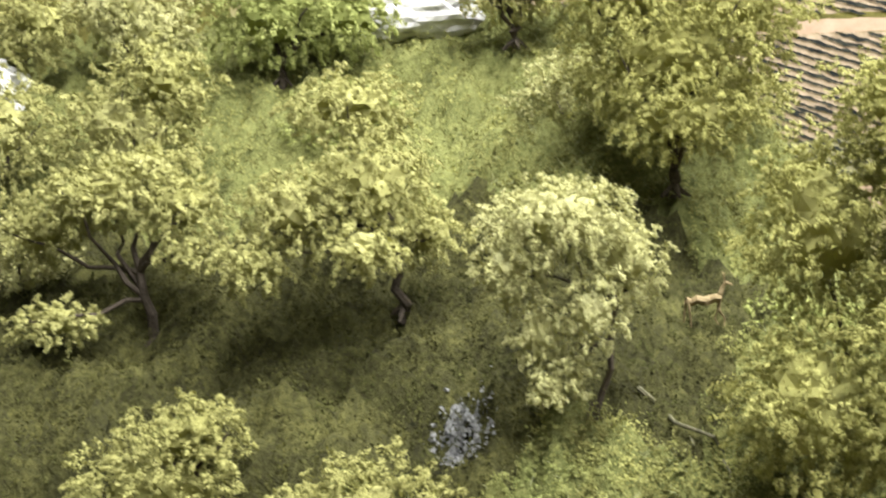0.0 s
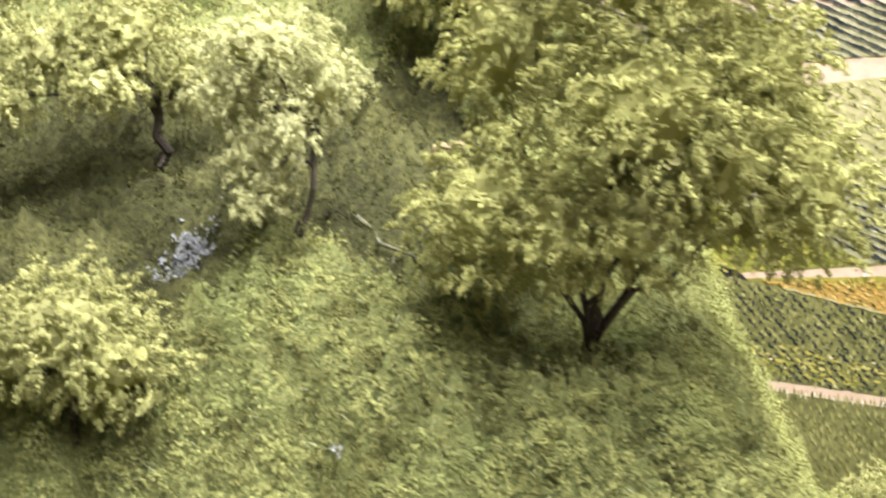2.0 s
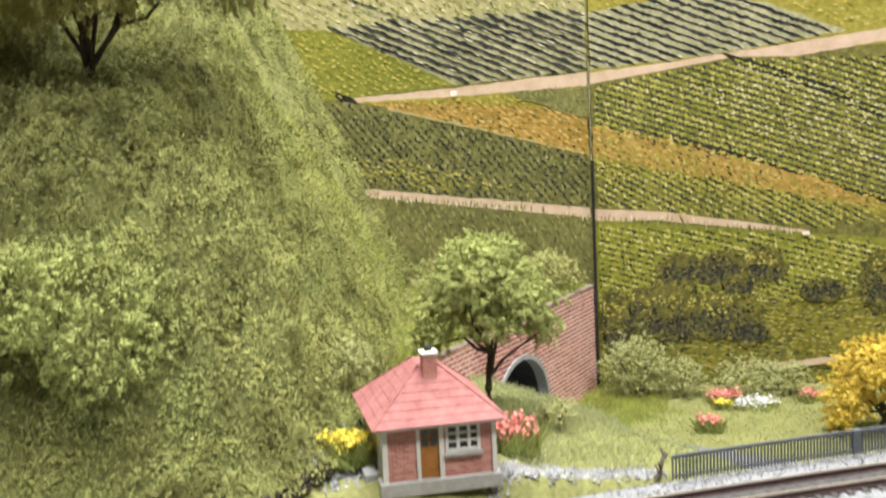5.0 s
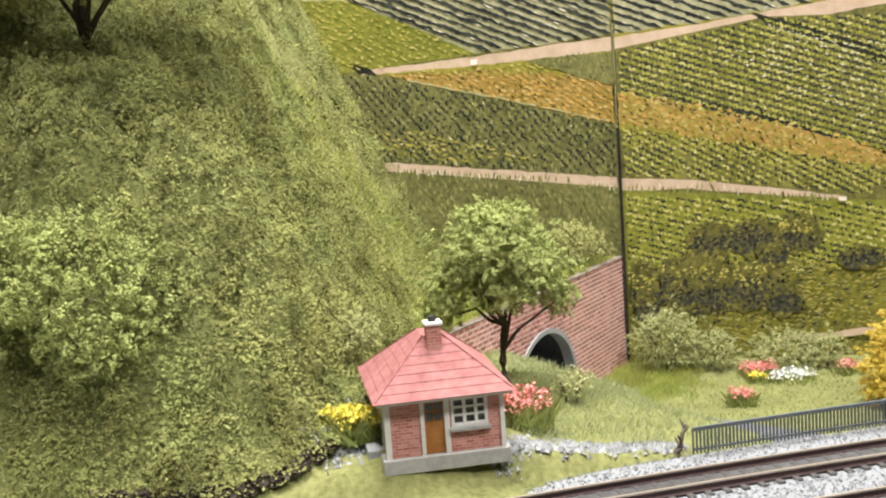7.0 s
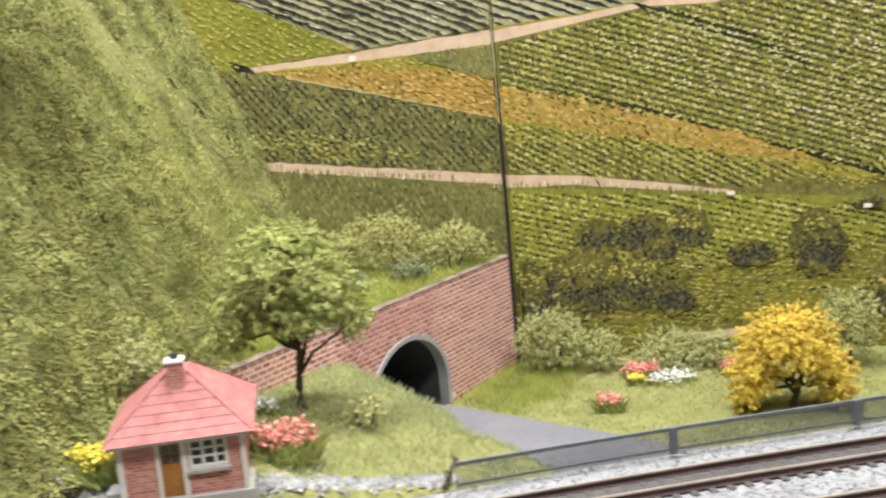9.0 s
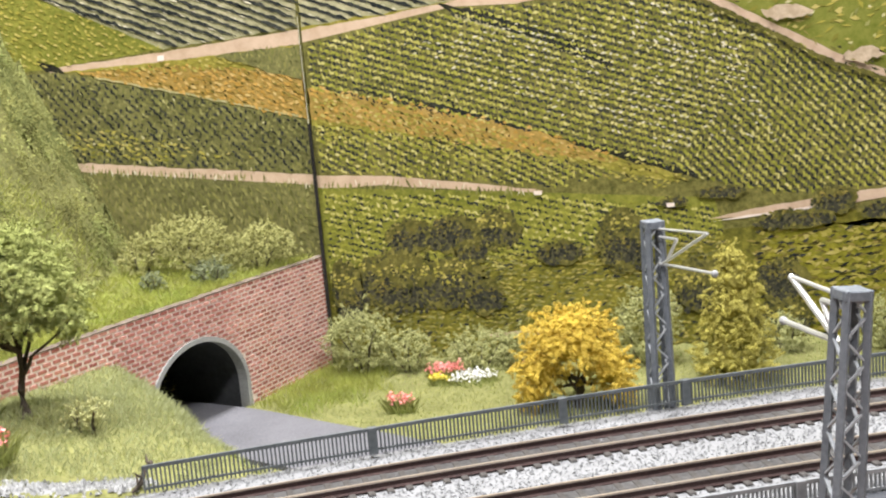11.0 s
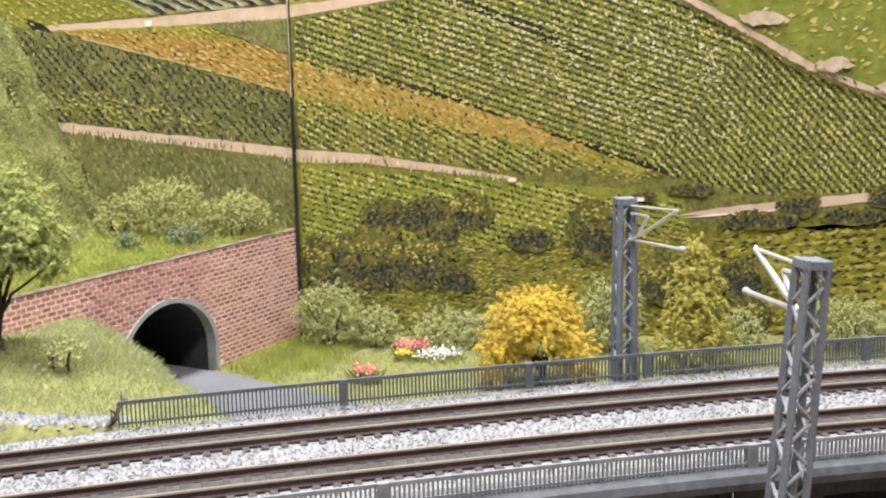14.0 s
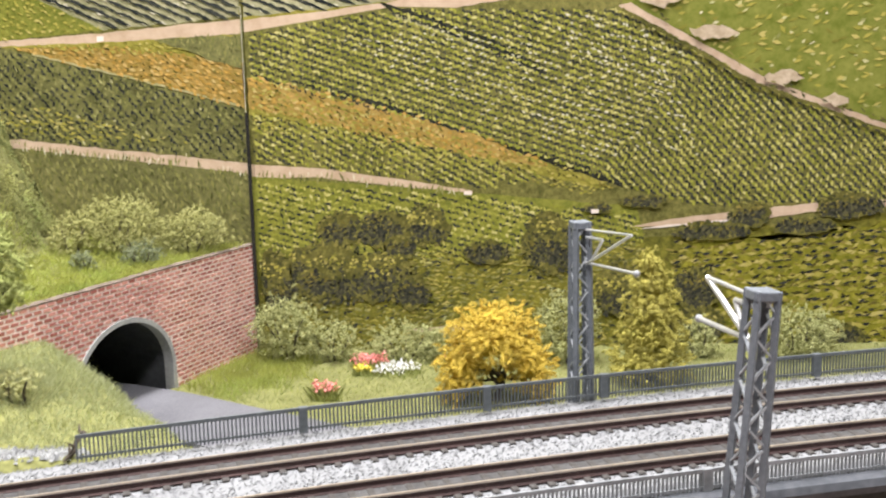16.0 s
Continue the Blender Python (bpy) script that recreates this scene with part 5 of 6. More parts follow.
def tree(name, base, lobes, fork, leaf, size, seed, label, category, group="", trunk=0.003, limbs=7, droop=0.3, density=1.0):
    """A model tree: crooked trunk, limbs into the lobes of the crown, and strands of leaf flakes. Lobes and fork are given from the base."""
    rng = np.random.RandomState(seed)
    t = empty(name, base, 0, label, category, group)
    bm = bmesh.new()
    limb(bm, (0, 0, -0.004), fork, trunk, trunk * 0.7, rng, 4, 8)
    for k in range(4):
        a = k * 1.7 + seed
        limb(bm, (0, 0, 0.003), (trunk * 2.6 * math.cos(a), trunk * 2.6 * math.sin(a), -0.003), trunk * 0.6, trunk * 0.25, rng, 2, 5)
    part("trunk", bm, BARK, t, "dark brown trunk")
    for k in range(limbs):
        l = lobes[k % len(lobes)]
        d = rng.normal(size=3)
        d /= np.linalg.norm(d)
        tip = (l[0] + d[0] * l[3] * 0.65, l[1] + d[1] * l[4] * 0.65, l[2] + abs(d[2]) * l[5] * 0.3)
        bm = bmesh.new()
        limb(bm, fork if k % 3 else (fork[0] * 0.6, fork[1] * 0.6, fork[2] * 0.6), tip, trunk * 0.55, trunk * 0.14, rng, 5, 6)
        part("limb", bm, BARK, t)
    v, f = crown_arrays(lobes, density, 54, size, rng, droop)
    w, g = flake_arrays(core_points(lobes, size, rng), size * 1.05, rng)
    u, h = heart_arrays(lobes, rng)
    mesh_ob("crown", np.concatenate([v, w, u]), np.concatenate([f, g + len(v), h + len(v) + len(w)]), leaf, t)
    return t


def shrub(name, base, rx, ry, rz, leaf, size, seed, label, group="", droop=0.0, category="shrub", density=1.0):
    rng = np.random.RandomState(seed)
    t = empty(name, base, 0, label, category, group)
    for k in range(4):
        bm = bmesh.new()
        a = k * 1.6 + seed
        limb(bm, (0, 0, -0.003), (rx * 0.6 * math.cos(a), ry * 0.6 * math.sin(a), rz * 0.9), 0.0009, 0.0003, rng, 3, 5)
        part("stem", bm, BARK, t)
    lobes = [(0, 0, rz * 0.75, rx * 0.8, ry * 0.8, rz * 0.75)]
    for k in range(5):
        a = k * 1.26 + seed * 0.7
        lobes.append((rx * 0.55 * math.cos(a), ry * 0.55 * math.sin(a), rz * rng.uniform(0.35, 0.95), rx * 0.5, ry * 0.5, rz * 0.5))
    v, f = crown_arrays(lobes, density, 24, size, rng, droop, -0.004)
    q = core_points(lobes, size, rng)
    w, g = flake_arrays(q[q[:, 2] > -0.002], size * 1.0, rng)
    mesh_ob("foliage", np.concatenate([v, w]), np.concatenate([f, g + len(v)]), leaf, t)
    return t


def on(x, y, dz=0.0):
    return (x, y, float(rough_z(x, y)) + dz)


HILLTREES = "trees on the hill"
tree("hill_tree", on(0.468, 0.486), [(-0.033, -0.008, 0.055, 0.031, 0.030, 0.033), (-0.026, 0.012, 0.112, 0.031, 0.030, 0.036), (0.016, -0.012, 0.050, 0.032, 0.030, 0.024), (0.022, -0.016, 0.088, 0.046, 0.042, 0.036), (0.028, -0.004, 0.132, 0.048, 0.044, 0.034), (0.072, 0.0, 0.060, 0.028, 0.028, 0.032), (0.058, 0.010, 0.100, 0.030, 0.029, 0.030), (-0.006, -0.020, 0.050, 0.026, 0.022, 0.024), (0.048, -0.010, 0.070, 0.028, 0.028, 0.030), (0.0, 0.002, 0.152, 0.030, 0.028, 0.022)],
     (0.003, 0, 0.011), LEAF_DEEP, 0.00164, 1, "large olive-green model tree on the brow of the hill", "tree", HILLTREES, 0.0023, 9, 0.45)
tree("hill_tree", on(0.169, 0.548), [(-0.025, 0, 0.065, 0.038, 0.032, 0.017), (0.014, 0, 0.058, 0.024, 0.024, 0.017), (-0.056, 0, 0.050, 0.024, 0.024, 0.017), (-0.034, -0.026, 0.012, 0.024, 0.018, 0.011), (0.022, -0.010, 0.040, 0.016, 0.016, 0.010), (-0.010, 0.010, 0.076, 0.026, 0.024, 0.012)],
     (-0.008, 0, 0.030), LEAF_OLIVE, 0.00157, 2, "broad pale green model tree on the hill", "tree", HILLTREES, 0.0026, 8, 0.35)
tree("hill_tree", on(0.278, 0.555), [(-0.006, -0.018, 0.054, 0.028, 0.028, 0.027), (-0.036, -0.028, 0.046, 0.026, 0.026, 0.021), (-0.050, -0.042, 0.026, 0.018, 0.018, 0.014), (-0.020, 0.004, 0.088, 0.032, 0.028, 0.018), (-0.002, -0.044, 0.030, 0.020, 0.016, 0.013), (0.012, 0.0, 0.034, 0.018, 0.018, 0.015)],
     (0.0, -0.004, 0.026), LEAF_OLIVE, 0.00157, 3, "yellow-green model tree with ragged hanging foliage", "tree", HILLTREES, 0.0026, 8, 0.6)
tree("birch", on(0.363, 0.492), [(-0.010, 0, 0.068, 0.030, 0.026, 0.017), (0.012, 0, 0.054, 0.015, 0.016, 0.020), (-0.028, 0, 0.052, 0.016, 0.018, 0.015), (-0.018, -0.005, 0.028, 0.012, 0.012, 0.017), (-0.006, -0.008, 0.016, 0.009, 0.010, 0.009), (0.002, -0.012, 0.036, 0.012, 0.010, 0.015), (-0.014, -0.012, 0.010, 0.010, 0.008, 0.008)],
     (0.010, 0, 0.040), LEAF_PALE, 0.00130, 4, "slender pale birch-like model tree with drooping twigs", "tree", HILLTREES, 0.0013, 7, 0.75, 0.9)
tree("hill_tree", on(0.390, 0.642), [(0, 0, 0.062, 0.056, 0.046, 0.034), (-0.02, 0, 0.095, 0.042, 0.036, 0.026), (0.03, 0, 0.085, 0.038, 0.036, 0.030), (0.005, -0.02, 0.034, 0.042, 0.030, 0.020)],
     (0, 0, 0.018), LEAF_DEEP, 0.00164, 5, "dense olive model tree on the upper slope", "tree", HILLTREES, 0.0030, 6, 0.5)
tree("hill_tree", on(0.110, 0.640), [(0, 0, 0.040, 0.045, 0.038, 0.034), (0.02, 0, 0.065, 0.030, 0.028, 0.024)], (0, 0, 0.014), LEAF_OLIVE, 0.00215, 6, "rounded olive model tree among the hill trees", "tree", HILLTREES, 0.003, 6, 0.4)
tree("hill_tree", on(0.025, 0.640), [(0, 0, 0.045, 0.045, 0.040, 0.034), (-0.03, 0, 0.03, 0.03, 0.03, 0.025)], (0, 0, 0.014), LEAF_OLIVE, 0.00215, 16, "pale olive model tree at the hill's far side", "tree", HILLTREES, 0.003, 6, 0.4)
tree("hill_tree", on(0.160, 0.735), [(0, 0, 0.040, 0.055, 0.036, 0.036), (0.04, 0, 0.04, 0.036, 0.030, 0.030)], (0, 0, 0.014), LEAF_GREEN, 0.00215, 7, "dark green model tree high on the hill", "tree", HILLTREES, 0.003, 6, 0.4)
tree("hill_tree", on(0.300, 0.745), [(0, 0, 0.040, 0.040, 0.034, 0.030), (0.03, 0, 0.055, 0.03, 0.03, 0.022)], (0, 0, 0.014), LEAF_OLIVE, 0.00215, 8, "small olive model tree near the backdrop", "tree", HILLTREES, 0.003, 6, 0.4)
tree("hill_tree", on(-0.03, 0.735), [(0, 0, 0.035, 0.045, 0.030, 0.030), (0.03, 0, 0.05, 0.03, 0.03, 0.022)], (0, 0, 0.014), LEAF_OLIVE, 0.00215, 17, "olive model tree beside the rocks", "tree", HILLTREES, 0.003, 5, 0.4)
tree("hill_tree", on(0.065, 0.750), [(0, 0, 0.035, 0.040, 0.030, 0.030), (-0.02, 0, 0.05, 0.03, 0.03, 0.022)], (0, 0, 0.014), LEAF_PALE, 0.00215, 18, "pale model tree beside the rocks", "tree", HILLTREES, 0.003, 5, 0.4)
tree("hill_tree", on(0.214, 0.458, -0.012), [(0, 0, 0.026, 0.036, 0.032, 0.026), (-0.02, -0.01, 0.008, 0.032, 0.028, 0.020), (0.012, 0.0, 0.045, 0.022, 0.022, 0.015)], (0, 0, 0.010), LEAF_BUSH, 0.00157, 9, "low olive model tree on the front slope", "tree", HILLTREES, 0.0026, 6, 0.3)
tree("hill_tree", on(0.294, 0.446, -0.006), [(0, 0, 0.036, 0.034, 0.030, 0.028), (0.02, -0.005, 0.026, 0.026, 0.024, 0.022), (-0.02, 0, 0.028, 0.026, 0.024, 0.022)], (0, 0, 0.010), LEAF_BUSH, 0.00157, 10, "bushy olive model tree on the front slope", "tree", HILLTREES, 0.0026, 6, 0.3)
shrub("hill_shrub", (0.490, 0.414, 0.040), 0.050, 0.034, 0.046, LEAF_GREEN, 0.00164, 11, "fresh green shrub on the steep slope", "shrubs on the slope")
shrub("hill_shrub", on(0.392, 0.424, -0.003), 0.036, 0.026, 0.026, LEAF_OLIVE, 0.00157, 12, "olive shrub on the steep slope", "shrubs on the slope")
shrub("hill_shrub", on(0.455, 0.418, -0.003), 0.022, 0.02, 0.016, LEAF_GREEN, 0.00157, 13, "low green shrub on the steep slope", "shrubs on the slope")
for k, (x, y, r, h) in enumerate(((0.33, 0.60, 0.035, 0.022), (0.24, 0.63, 0.04, 0.026), (0.44, 0.60, 0.03, 0.02), (0.34, 0.70, 0.04, 0.026), (0.42, 0.71, 0.036, 0.024), (0.21, 0.69, 0.036, 0.026), (0.08, 0.57, 0.036, 0.026), (0.455, 0.68, 0.03, 0.024), (0.03, 0.53, 0.034, 0.022))):
    shrub("hill_shrub", on(x, y, -0.004), r, r * 0.8, h, (LEAF_PALE, LEAF_OLIVE, LEAF_GREEN)[k % 3], 0.00215, 20 + k, "low bushy growth between the hill trees", "shrubs on the hill")
tree("garden_tree", on(0.638, 0.496), [(-0.002, 0, 0.060, 0.029, 0.027, 0.016), (-0.017, 0, 0.047, 0.019, 0.019, 0.013), (0.015, 0, 0.050, 0.020, 0.019, 0.014), (-0.002, 0, 0.071, 0.019, 0.019, 0.010), (-0.025, -0.004, 0.035, 0.011, 0.012, 0.009), (0.003, -0.008, 0.041, 0.016, 0.013, 0.008), (0.025, 0.0, 0.038, 0.010, 0.011, 0.008)],
     (0.001, 0, 0.026), LEAF_GREEN, 0.00125, 31, "green garden tree with a dark forked trunk beside the hut", "tree", "", 0.0018, 8, 0.3, 1.1)
tree("autumn_tree", (0.862, 0.680, -0.061), [(0, 0, 0.038, 0.031, 0.028, 0.019), (-0.019, -0.002, 0.024, 0.017, 0.020, 0.018), (0.020, -0.002, 0.024, 0.016, 0.020, 0.018), (0.0, 0, 0.049, 0.026, 0.022, 0.012), (-0.024, -0.004, 0.011, 0.011, 0.014, 0.011), (0.025, -0.004, 0.012, 0.010, 0.014, 0.011)],
     (0.004, 0, 0.016), LEAF_YELLOW, 0.00118, 32, "round golden-yellow autumn tree behind the railing", "tree", "", 0.0022, 8, 0.2, 1.0)
tree("conical_tree", (0.956, 0.715, -0.061), [(0, 0, 0.014, 0.028, 0.026, 0.016), (0.002, 0, 0.030, 0.024, 0.023, 0.018), (0, 0, 0.046, 0.020, 0.019, 0.016), (0.001, 0, 0.060, 0.015, 0.015, 0.014), (0.0, 0, 0.073, 0.009, 0.009, 0.011)],
     (0, 0, 0.03), LEAF_CONE, 0.00125, 33, "tapering yellow-green tree in front of the backdrop", "tree", "", 0.002, 6, 0.2, 1.0)
LAWNB = "shrubs in front of the backdrop"
for k, (x, y, rx, h, leaf) in enumerate(((0.724, 0.770, 0.026, 0.034, LEAF_GREY), (0.755, 0.772, 0.020, 0.022, LEAF_GREY), (0.800, 0.772, 0.028, 0.020, LEAF_GREY), (0.826, 0.770, 0.018, 0.018, LEAF_GREY), (0.908, 0.760, 0.024, 0.036, LEAF_GREY), (1.06, 0.765, 0.03, 0.026, LEAF_GREY), (0.995, 0.770, 0.016, 0.020, LEAF_GREY))):
    shrub("lawn_shrub", (x, y, -0.062), rx, rx * 0.75, h, leaf, 0.00130, 40 + k, "wiry grey-green shrub at the backdrop's foot", LAWNB)
for k, (x, y, rx, h, leaf) in enumerate(((0.625, 0.762, 0.030, 0.030, LEAF_OLIVE), (0.664, 0.772, 0.026, 0.024, LEAF_OLIVE), (0.642, 0.735, 0.015, 0.013, LEAF_BLUE), (0.612, 0.715, 0.008, 0.010, LEAF_BLUE), (0.592, 0.752, 0.018, 0.022, LEAF_OLIVE))):
    shrub("ledge_shrub", (x, y, ledge_z(x, y) - 0.002), rx, rx * 0.7, h, leaf, 0.00125, 60 + k, "bluish-grey low shrub on the ledge" if leaf is LEAF_BLUE else "dense pale green shrub on the ledge", "shrubs above the portal")
shrub("garden_shrub", on(0.666, 0.490, -0.001), 0.011, 0.010, 0.012, LEAF_PALE, 0.0009, 70, "thin pale shrub in the garden grass", density=0.35)
shrub("garden_shrub", on(0.700, 0.575, -0.001), 0.010, 0.010, 0.008, LEAF_PALE, 0.0011, 71, "small pale flowering shrub beside the road")
shrub("bank_bush", on(0.575, 0.470, -0.002), 0.016, 0.016, 0.014, LEAF_GREY, 0.00125, 72, "dull green bush at the hill's foot")


def flowers(x, y, z, r, h, petal, seed, label, count=110):
    rng = np.random.RandomState(seed)
    t = empty("flower_bed", (x, y, z), 0, label, "flowers", "flower beds")
    a, q = rng.uniform(0, math.tau, count), np.sqrt(rng.uniform(0, 1, count)) * r
    p = np.stack([q * np.cos(a), q * np.sin(a) * 0.7, h * rng.uniform(0.6, 1.1, count)], 1)
    v, f = flake_arrays(np.repeat(p, 3, 0) + rng.normal(scale=0.0006, size=(count * 3, 3)), 0.0017, rng, 0, 1.0)
    mesh_ob("blossom", v, f, petal, t)
    g = np.stack([q * np.cos(a), q * np.sin(a) * 0.7, np.zeros(count)], 1)
    v, f = blade_arrays(np.repeat(g, 4, 0) + rng.normal(scale=0.0012, size=(count * 4, 3)) * [1, 1, 0], h * 0.9, 0.0003, rng, 0.35)
    mesh_ob("greenery", v, f, BLADE, t)


flowers(0.781, 0.752, -0.061, 0.012, 0.009, RED_PETAL, 1, "bed of red flowers on the lawn")
flowers(0.800, 0.738, -0.061, 0.015, 0.007, WHITE_PETAL, 2, "bed of white flowers on the lawn")
flowers(0.779, 0.737, -0.061, 0.007, 0.007, YELLOW_PETAL, 3, "bed of yellow flowers on the lawn", 45)
flowers(0.762, 0.685, -0.060, 0.008, 0.010, RED_PETAL, 4, "small clump of red flowers near the road", 60)
flowers(0.838, 0.750, -0.061, 0.008, 0.009, RED_PETAL, 5, "small clump of red flowers beside the autumn tree", 50)
flowers(*on(0.647, 0.440), 0.0125, 0.013, RED_PETAL, 6, "pinkish red flowers beside the hut", 150)
flowers(*on(0.588, 0.413), 0.011, 0.011, YELLOW_PETAL, 7, "yellow flowers beside the hut", 150)
flowers(*on(0.622, 0.490), 0.007, 0.007, WHITE_PETAL, 8, "white flowers under the garden tree", 40)
flowers(*on(0.439, 0.420), 0.006, 0.012, RED_PETAL, 9, "red flowers on the steep slope", 30)
flowers(*on(0.391, 0.446), 0.003, 0.006, WHITE_PETAL, 11, "tiny white flowers on the steep slope", 5)
flowers(*on(0.262, 0.440), 0.005, 0.006, RED_PETAL, 10, "small red flowers on the front slope", 25)


# ---- turf and grass ----
def cover(name, region, count, size, material, seed, label, lift=0.002, blades=0.0, z_of=rough_z, test=None, lean=0.5):
    rng = np.random.RandomState(seed)
    x0, x1, y0, y1 = region
    x, y = rng.uniform(x0, x1, count * 3), rng.uniform(y0, y1, count * 3)
    e = 0.002
    gx, gy = (z_of(x + e, y) - z_of(x - e, y)) / (2 * e), (z_of(x, y + e) - z_of(x, y - e)) / (2 * e)
    slope = np.sqrt(1 + gx ** 2 + gy ** 2)
    keep = rng.uniform(0, 3.0, count * 3) < slope
    if test is not None:
        keep &= test(x, y)
    x, y, gx, gy, slope = (q[keep][:count] for q in (x, y, gx, gy, slope))
    nrm = np.stack([-gx, -gy, np.ones_like(gx)], 1) / slope[:, None]
    lump = 0.5 * np.maximum(0, np.sin(150 * x + 2 * np.sin(110 * y)) * np.sin(140 * y + 2.5 * np.sin(90 * x)) + 0.5 * np.sin(330 * x + 7) * np.sin(310 * y))
    p = np.stack([x, y, z_of(x, y)], 1) + nrm * ((rng.uniform(-0.3, 1.0, len(x)) + 1.4 * lump) * lift)[:, None]
    if blades:
        v, f = blade_arrays(p, blades, size, rng, lean, nrm * 0.8)
    else:
        v, f = leaf_arrays(p, nrm + [0, 0, 0.3] + rng.normal(scale=0.38, size=nrm.shape), size, rng)
    return tagged(mesh_ob(name, v, f, material), label, "grass", kind="stuff")


def on_hill(x, y):
    out = (x - 0.568) * 0.9228 - (y - 0.488) * 0.3853
    s = (x - 0.568) * 0.3853 + (y - 0.488) * 0.9228
    return (hill_z(x, y) > base_z(x, y) - 0.002) & ~((out > -0.002) & (s > 0.08))


def off_road(x, y):
    o = y - track_y(x)
    out = (x - 0.568) * 0.9228 - (y - 0.488) * 0.3853
    s = (x - 0.568) * 0.3853 + (y - 0.488) * 0.9228
    r = y - (0.655 - 0.60 * (x - 0.68) + 1.2 * np.maximum(x - 0.73, 0) ** 2)
    on_road = (np.abs(r) < 0.040) & (x > 0.63)
    hut = (np.abs((x - 0.619) * 0.956 + (y - 0.421) * 0.292) < 0.024) & (np.abs(-(x - 0.619) * 0.292 + (y - 0.421) * 0.956) < 0.029)
    return ~on_hill(x, y) & (o > 0.037) & ~((x > 0.925) & (o < 0.19)) & ~((x > 0.625) & (x < 0.716) & (o < 0.046 + 0.005 * np.sin(160 * x))) & ~((out < 0.004) & (s > 0.08)) & ~on_road & ~hut


def patchy(x, y, cx, cy, rx, ry):
    """A patch with a thinning, uneven rim."""
    d = ((x - cx) / rx) ** 2 + ((y - cy) / ry) ** 2
    return np.random.RandomState(7).uniform(0, 1, len(x)) < 1.25 - d + 0.35 * np.sin(140 * x + 60 * y) * np.sin(120 * y)


cover("hill_turf", (0.28, 0.62, 0.36, 0.62), 150000, 0.00102, TURF, 81, "matted olive turf covering the hill", 0.0026, test=lambda x, y: on_hill(x, y) & ~under_trees(x, y))
cover("hill_turf", (0.0, 0.62, 0.36, 0.797), 60000, 0.0013, TURF, 80, "matted olive turf on the hill's far side", 0.0026, test=lambda x, y: on_hill(x, y) & ~under_trees(x, y) & ((x < 0.29) | (y > 0.60)))
cover("hill_turf", (0.0, 0.46, 0.44, 0.66), 60000, 0.0010, TURF_SHADE, 89, "brownish turf under the hill trees, darkened with painted shade", 0.0022, test=lambda x, y: on_hill(x, y) & under_trees(x, y))
cover("hill_grass", (0.0, 0.62, 0.37, 0.797), 30000, 0.00015, BLADE_HILL, 82, "fine green grass fibres on the hill", 0.0020, 0.0030, test=lambda x, y: on_hill(x, y) & ~under_trees(x, y), lean=1.0)
cover("hill_grass", (0.30, 0.50, 0.37, 0.797), 5000, 0.00012, BLADE_PALE, 83, "pale dry grass fibres on the brow", 0.0020, 0.0040, test=lambda x, y: on_hill(x, y) & ~under_trees(x, y), lean=1.2)
cover("lawn_grass", (0.55, 1.20, 0.42, 0.797), 60000, 0.00014, BLADE, 84, "short lawn grass fibres", 0.0004, 0.0022, test=off_road, lean=0.6)
cover("lawn_grass", (0.55, 1.20, 0.42, 0.797), 22000, 0.00012, BLADE_PALE, 85, "pale short lawn fibres", 0.0004, 0.0020, test=off_road, lean=0.7)
cover("lawn_grass", (0.55, 0.73, 0.42, 0.64), 26000, 0.00013, BLADE_PALE, 92, "pale grey-green fibres on the garden bank", 0.0006, 0.0030, test=off_road, lean=0.6)
cover("tall_grass", (0.655, 0.755, 0.66, 0.797), 12000, 0.00015, BLADE_FRESH, 86, "taller grass beside the portal", 0.0004, 0.0055, test=lambda x, y: off_road(x, y) & patchy(x, y, 0.705, 0.745, 0.042, 0.055), lean=0.45)
cover("tall_grass", (0.56, 0.74, 0.44, 0.68), 12000, 0.00013, BLADE_PALE, 87, "taller pale grass on the garden bank", 0.0004, 0.0045, test=lambda x, y: off_road(x, y) & patchy(x, y, 0.655, 0.545, 0.065, 0.07), lean=0.5)


def slope_tufts():
    """Clumps of matted turf that stand out of the slope."""
    rng = np.random.RandomState(90)
    cx, cy = rng.uniform(0.30, 0.60, 2600), rng.uniform(0.37, 0.79, 2600)
    ok = on_hill(cx, cy) & ~under_trees(cx, cy)
    cx, cy = cx[ok][:600], cy[ok][:600]
    m = 200
    r = np.repeat(rng.uniform(0.004, 0.0125, len(cx)), m)
    a, q = rng.uniform(0, math.tau, len(r)), np.sqrt(rng.uniform(0, 1, len(r)))
    x, y = np.repeat(cx, m) + r * q * np.cos(a), np.repeat(cy, m) + r * q * np.sin(a)
    ok = on_hill(x, y)
    x, y, r, q = x[ok], y[ok], r[ok], q[ok]
    e = 0.003
    gx, gy = (rough_z(x + e, y) - rough_z(x - e, y)) / (2 * e), (rough_z(x, y + e) - rough_z(x, y - e)) / (2 * e)
    nrm = np.stack([-gx, -gy, np.ones_like(gx)], 1) / np.sqrt(1 + gx ** 2 + gy ** 2)[:, None]
    p = np.stack([x, y, rough_z(x, y)], 1) + nrm * (r * 0.85 * np.sqrt(np.maximum(0, 1 - q * q)) + rng.normal(scale=0.0006, size=len(x)))[:, None]
    v, f = leaf_arrays(p, nrm * 0.6 + [0, 0, 0.5] + rng.normal(scale=0.36, size=nrm.shape), 0.00095, rng)
    tagged(mesh_ob("turf_tufts", v, f, BLADE_HILL), "raised tufts of matted olive turf on the slope", "grass", kind="stuff")


slope_tufts()


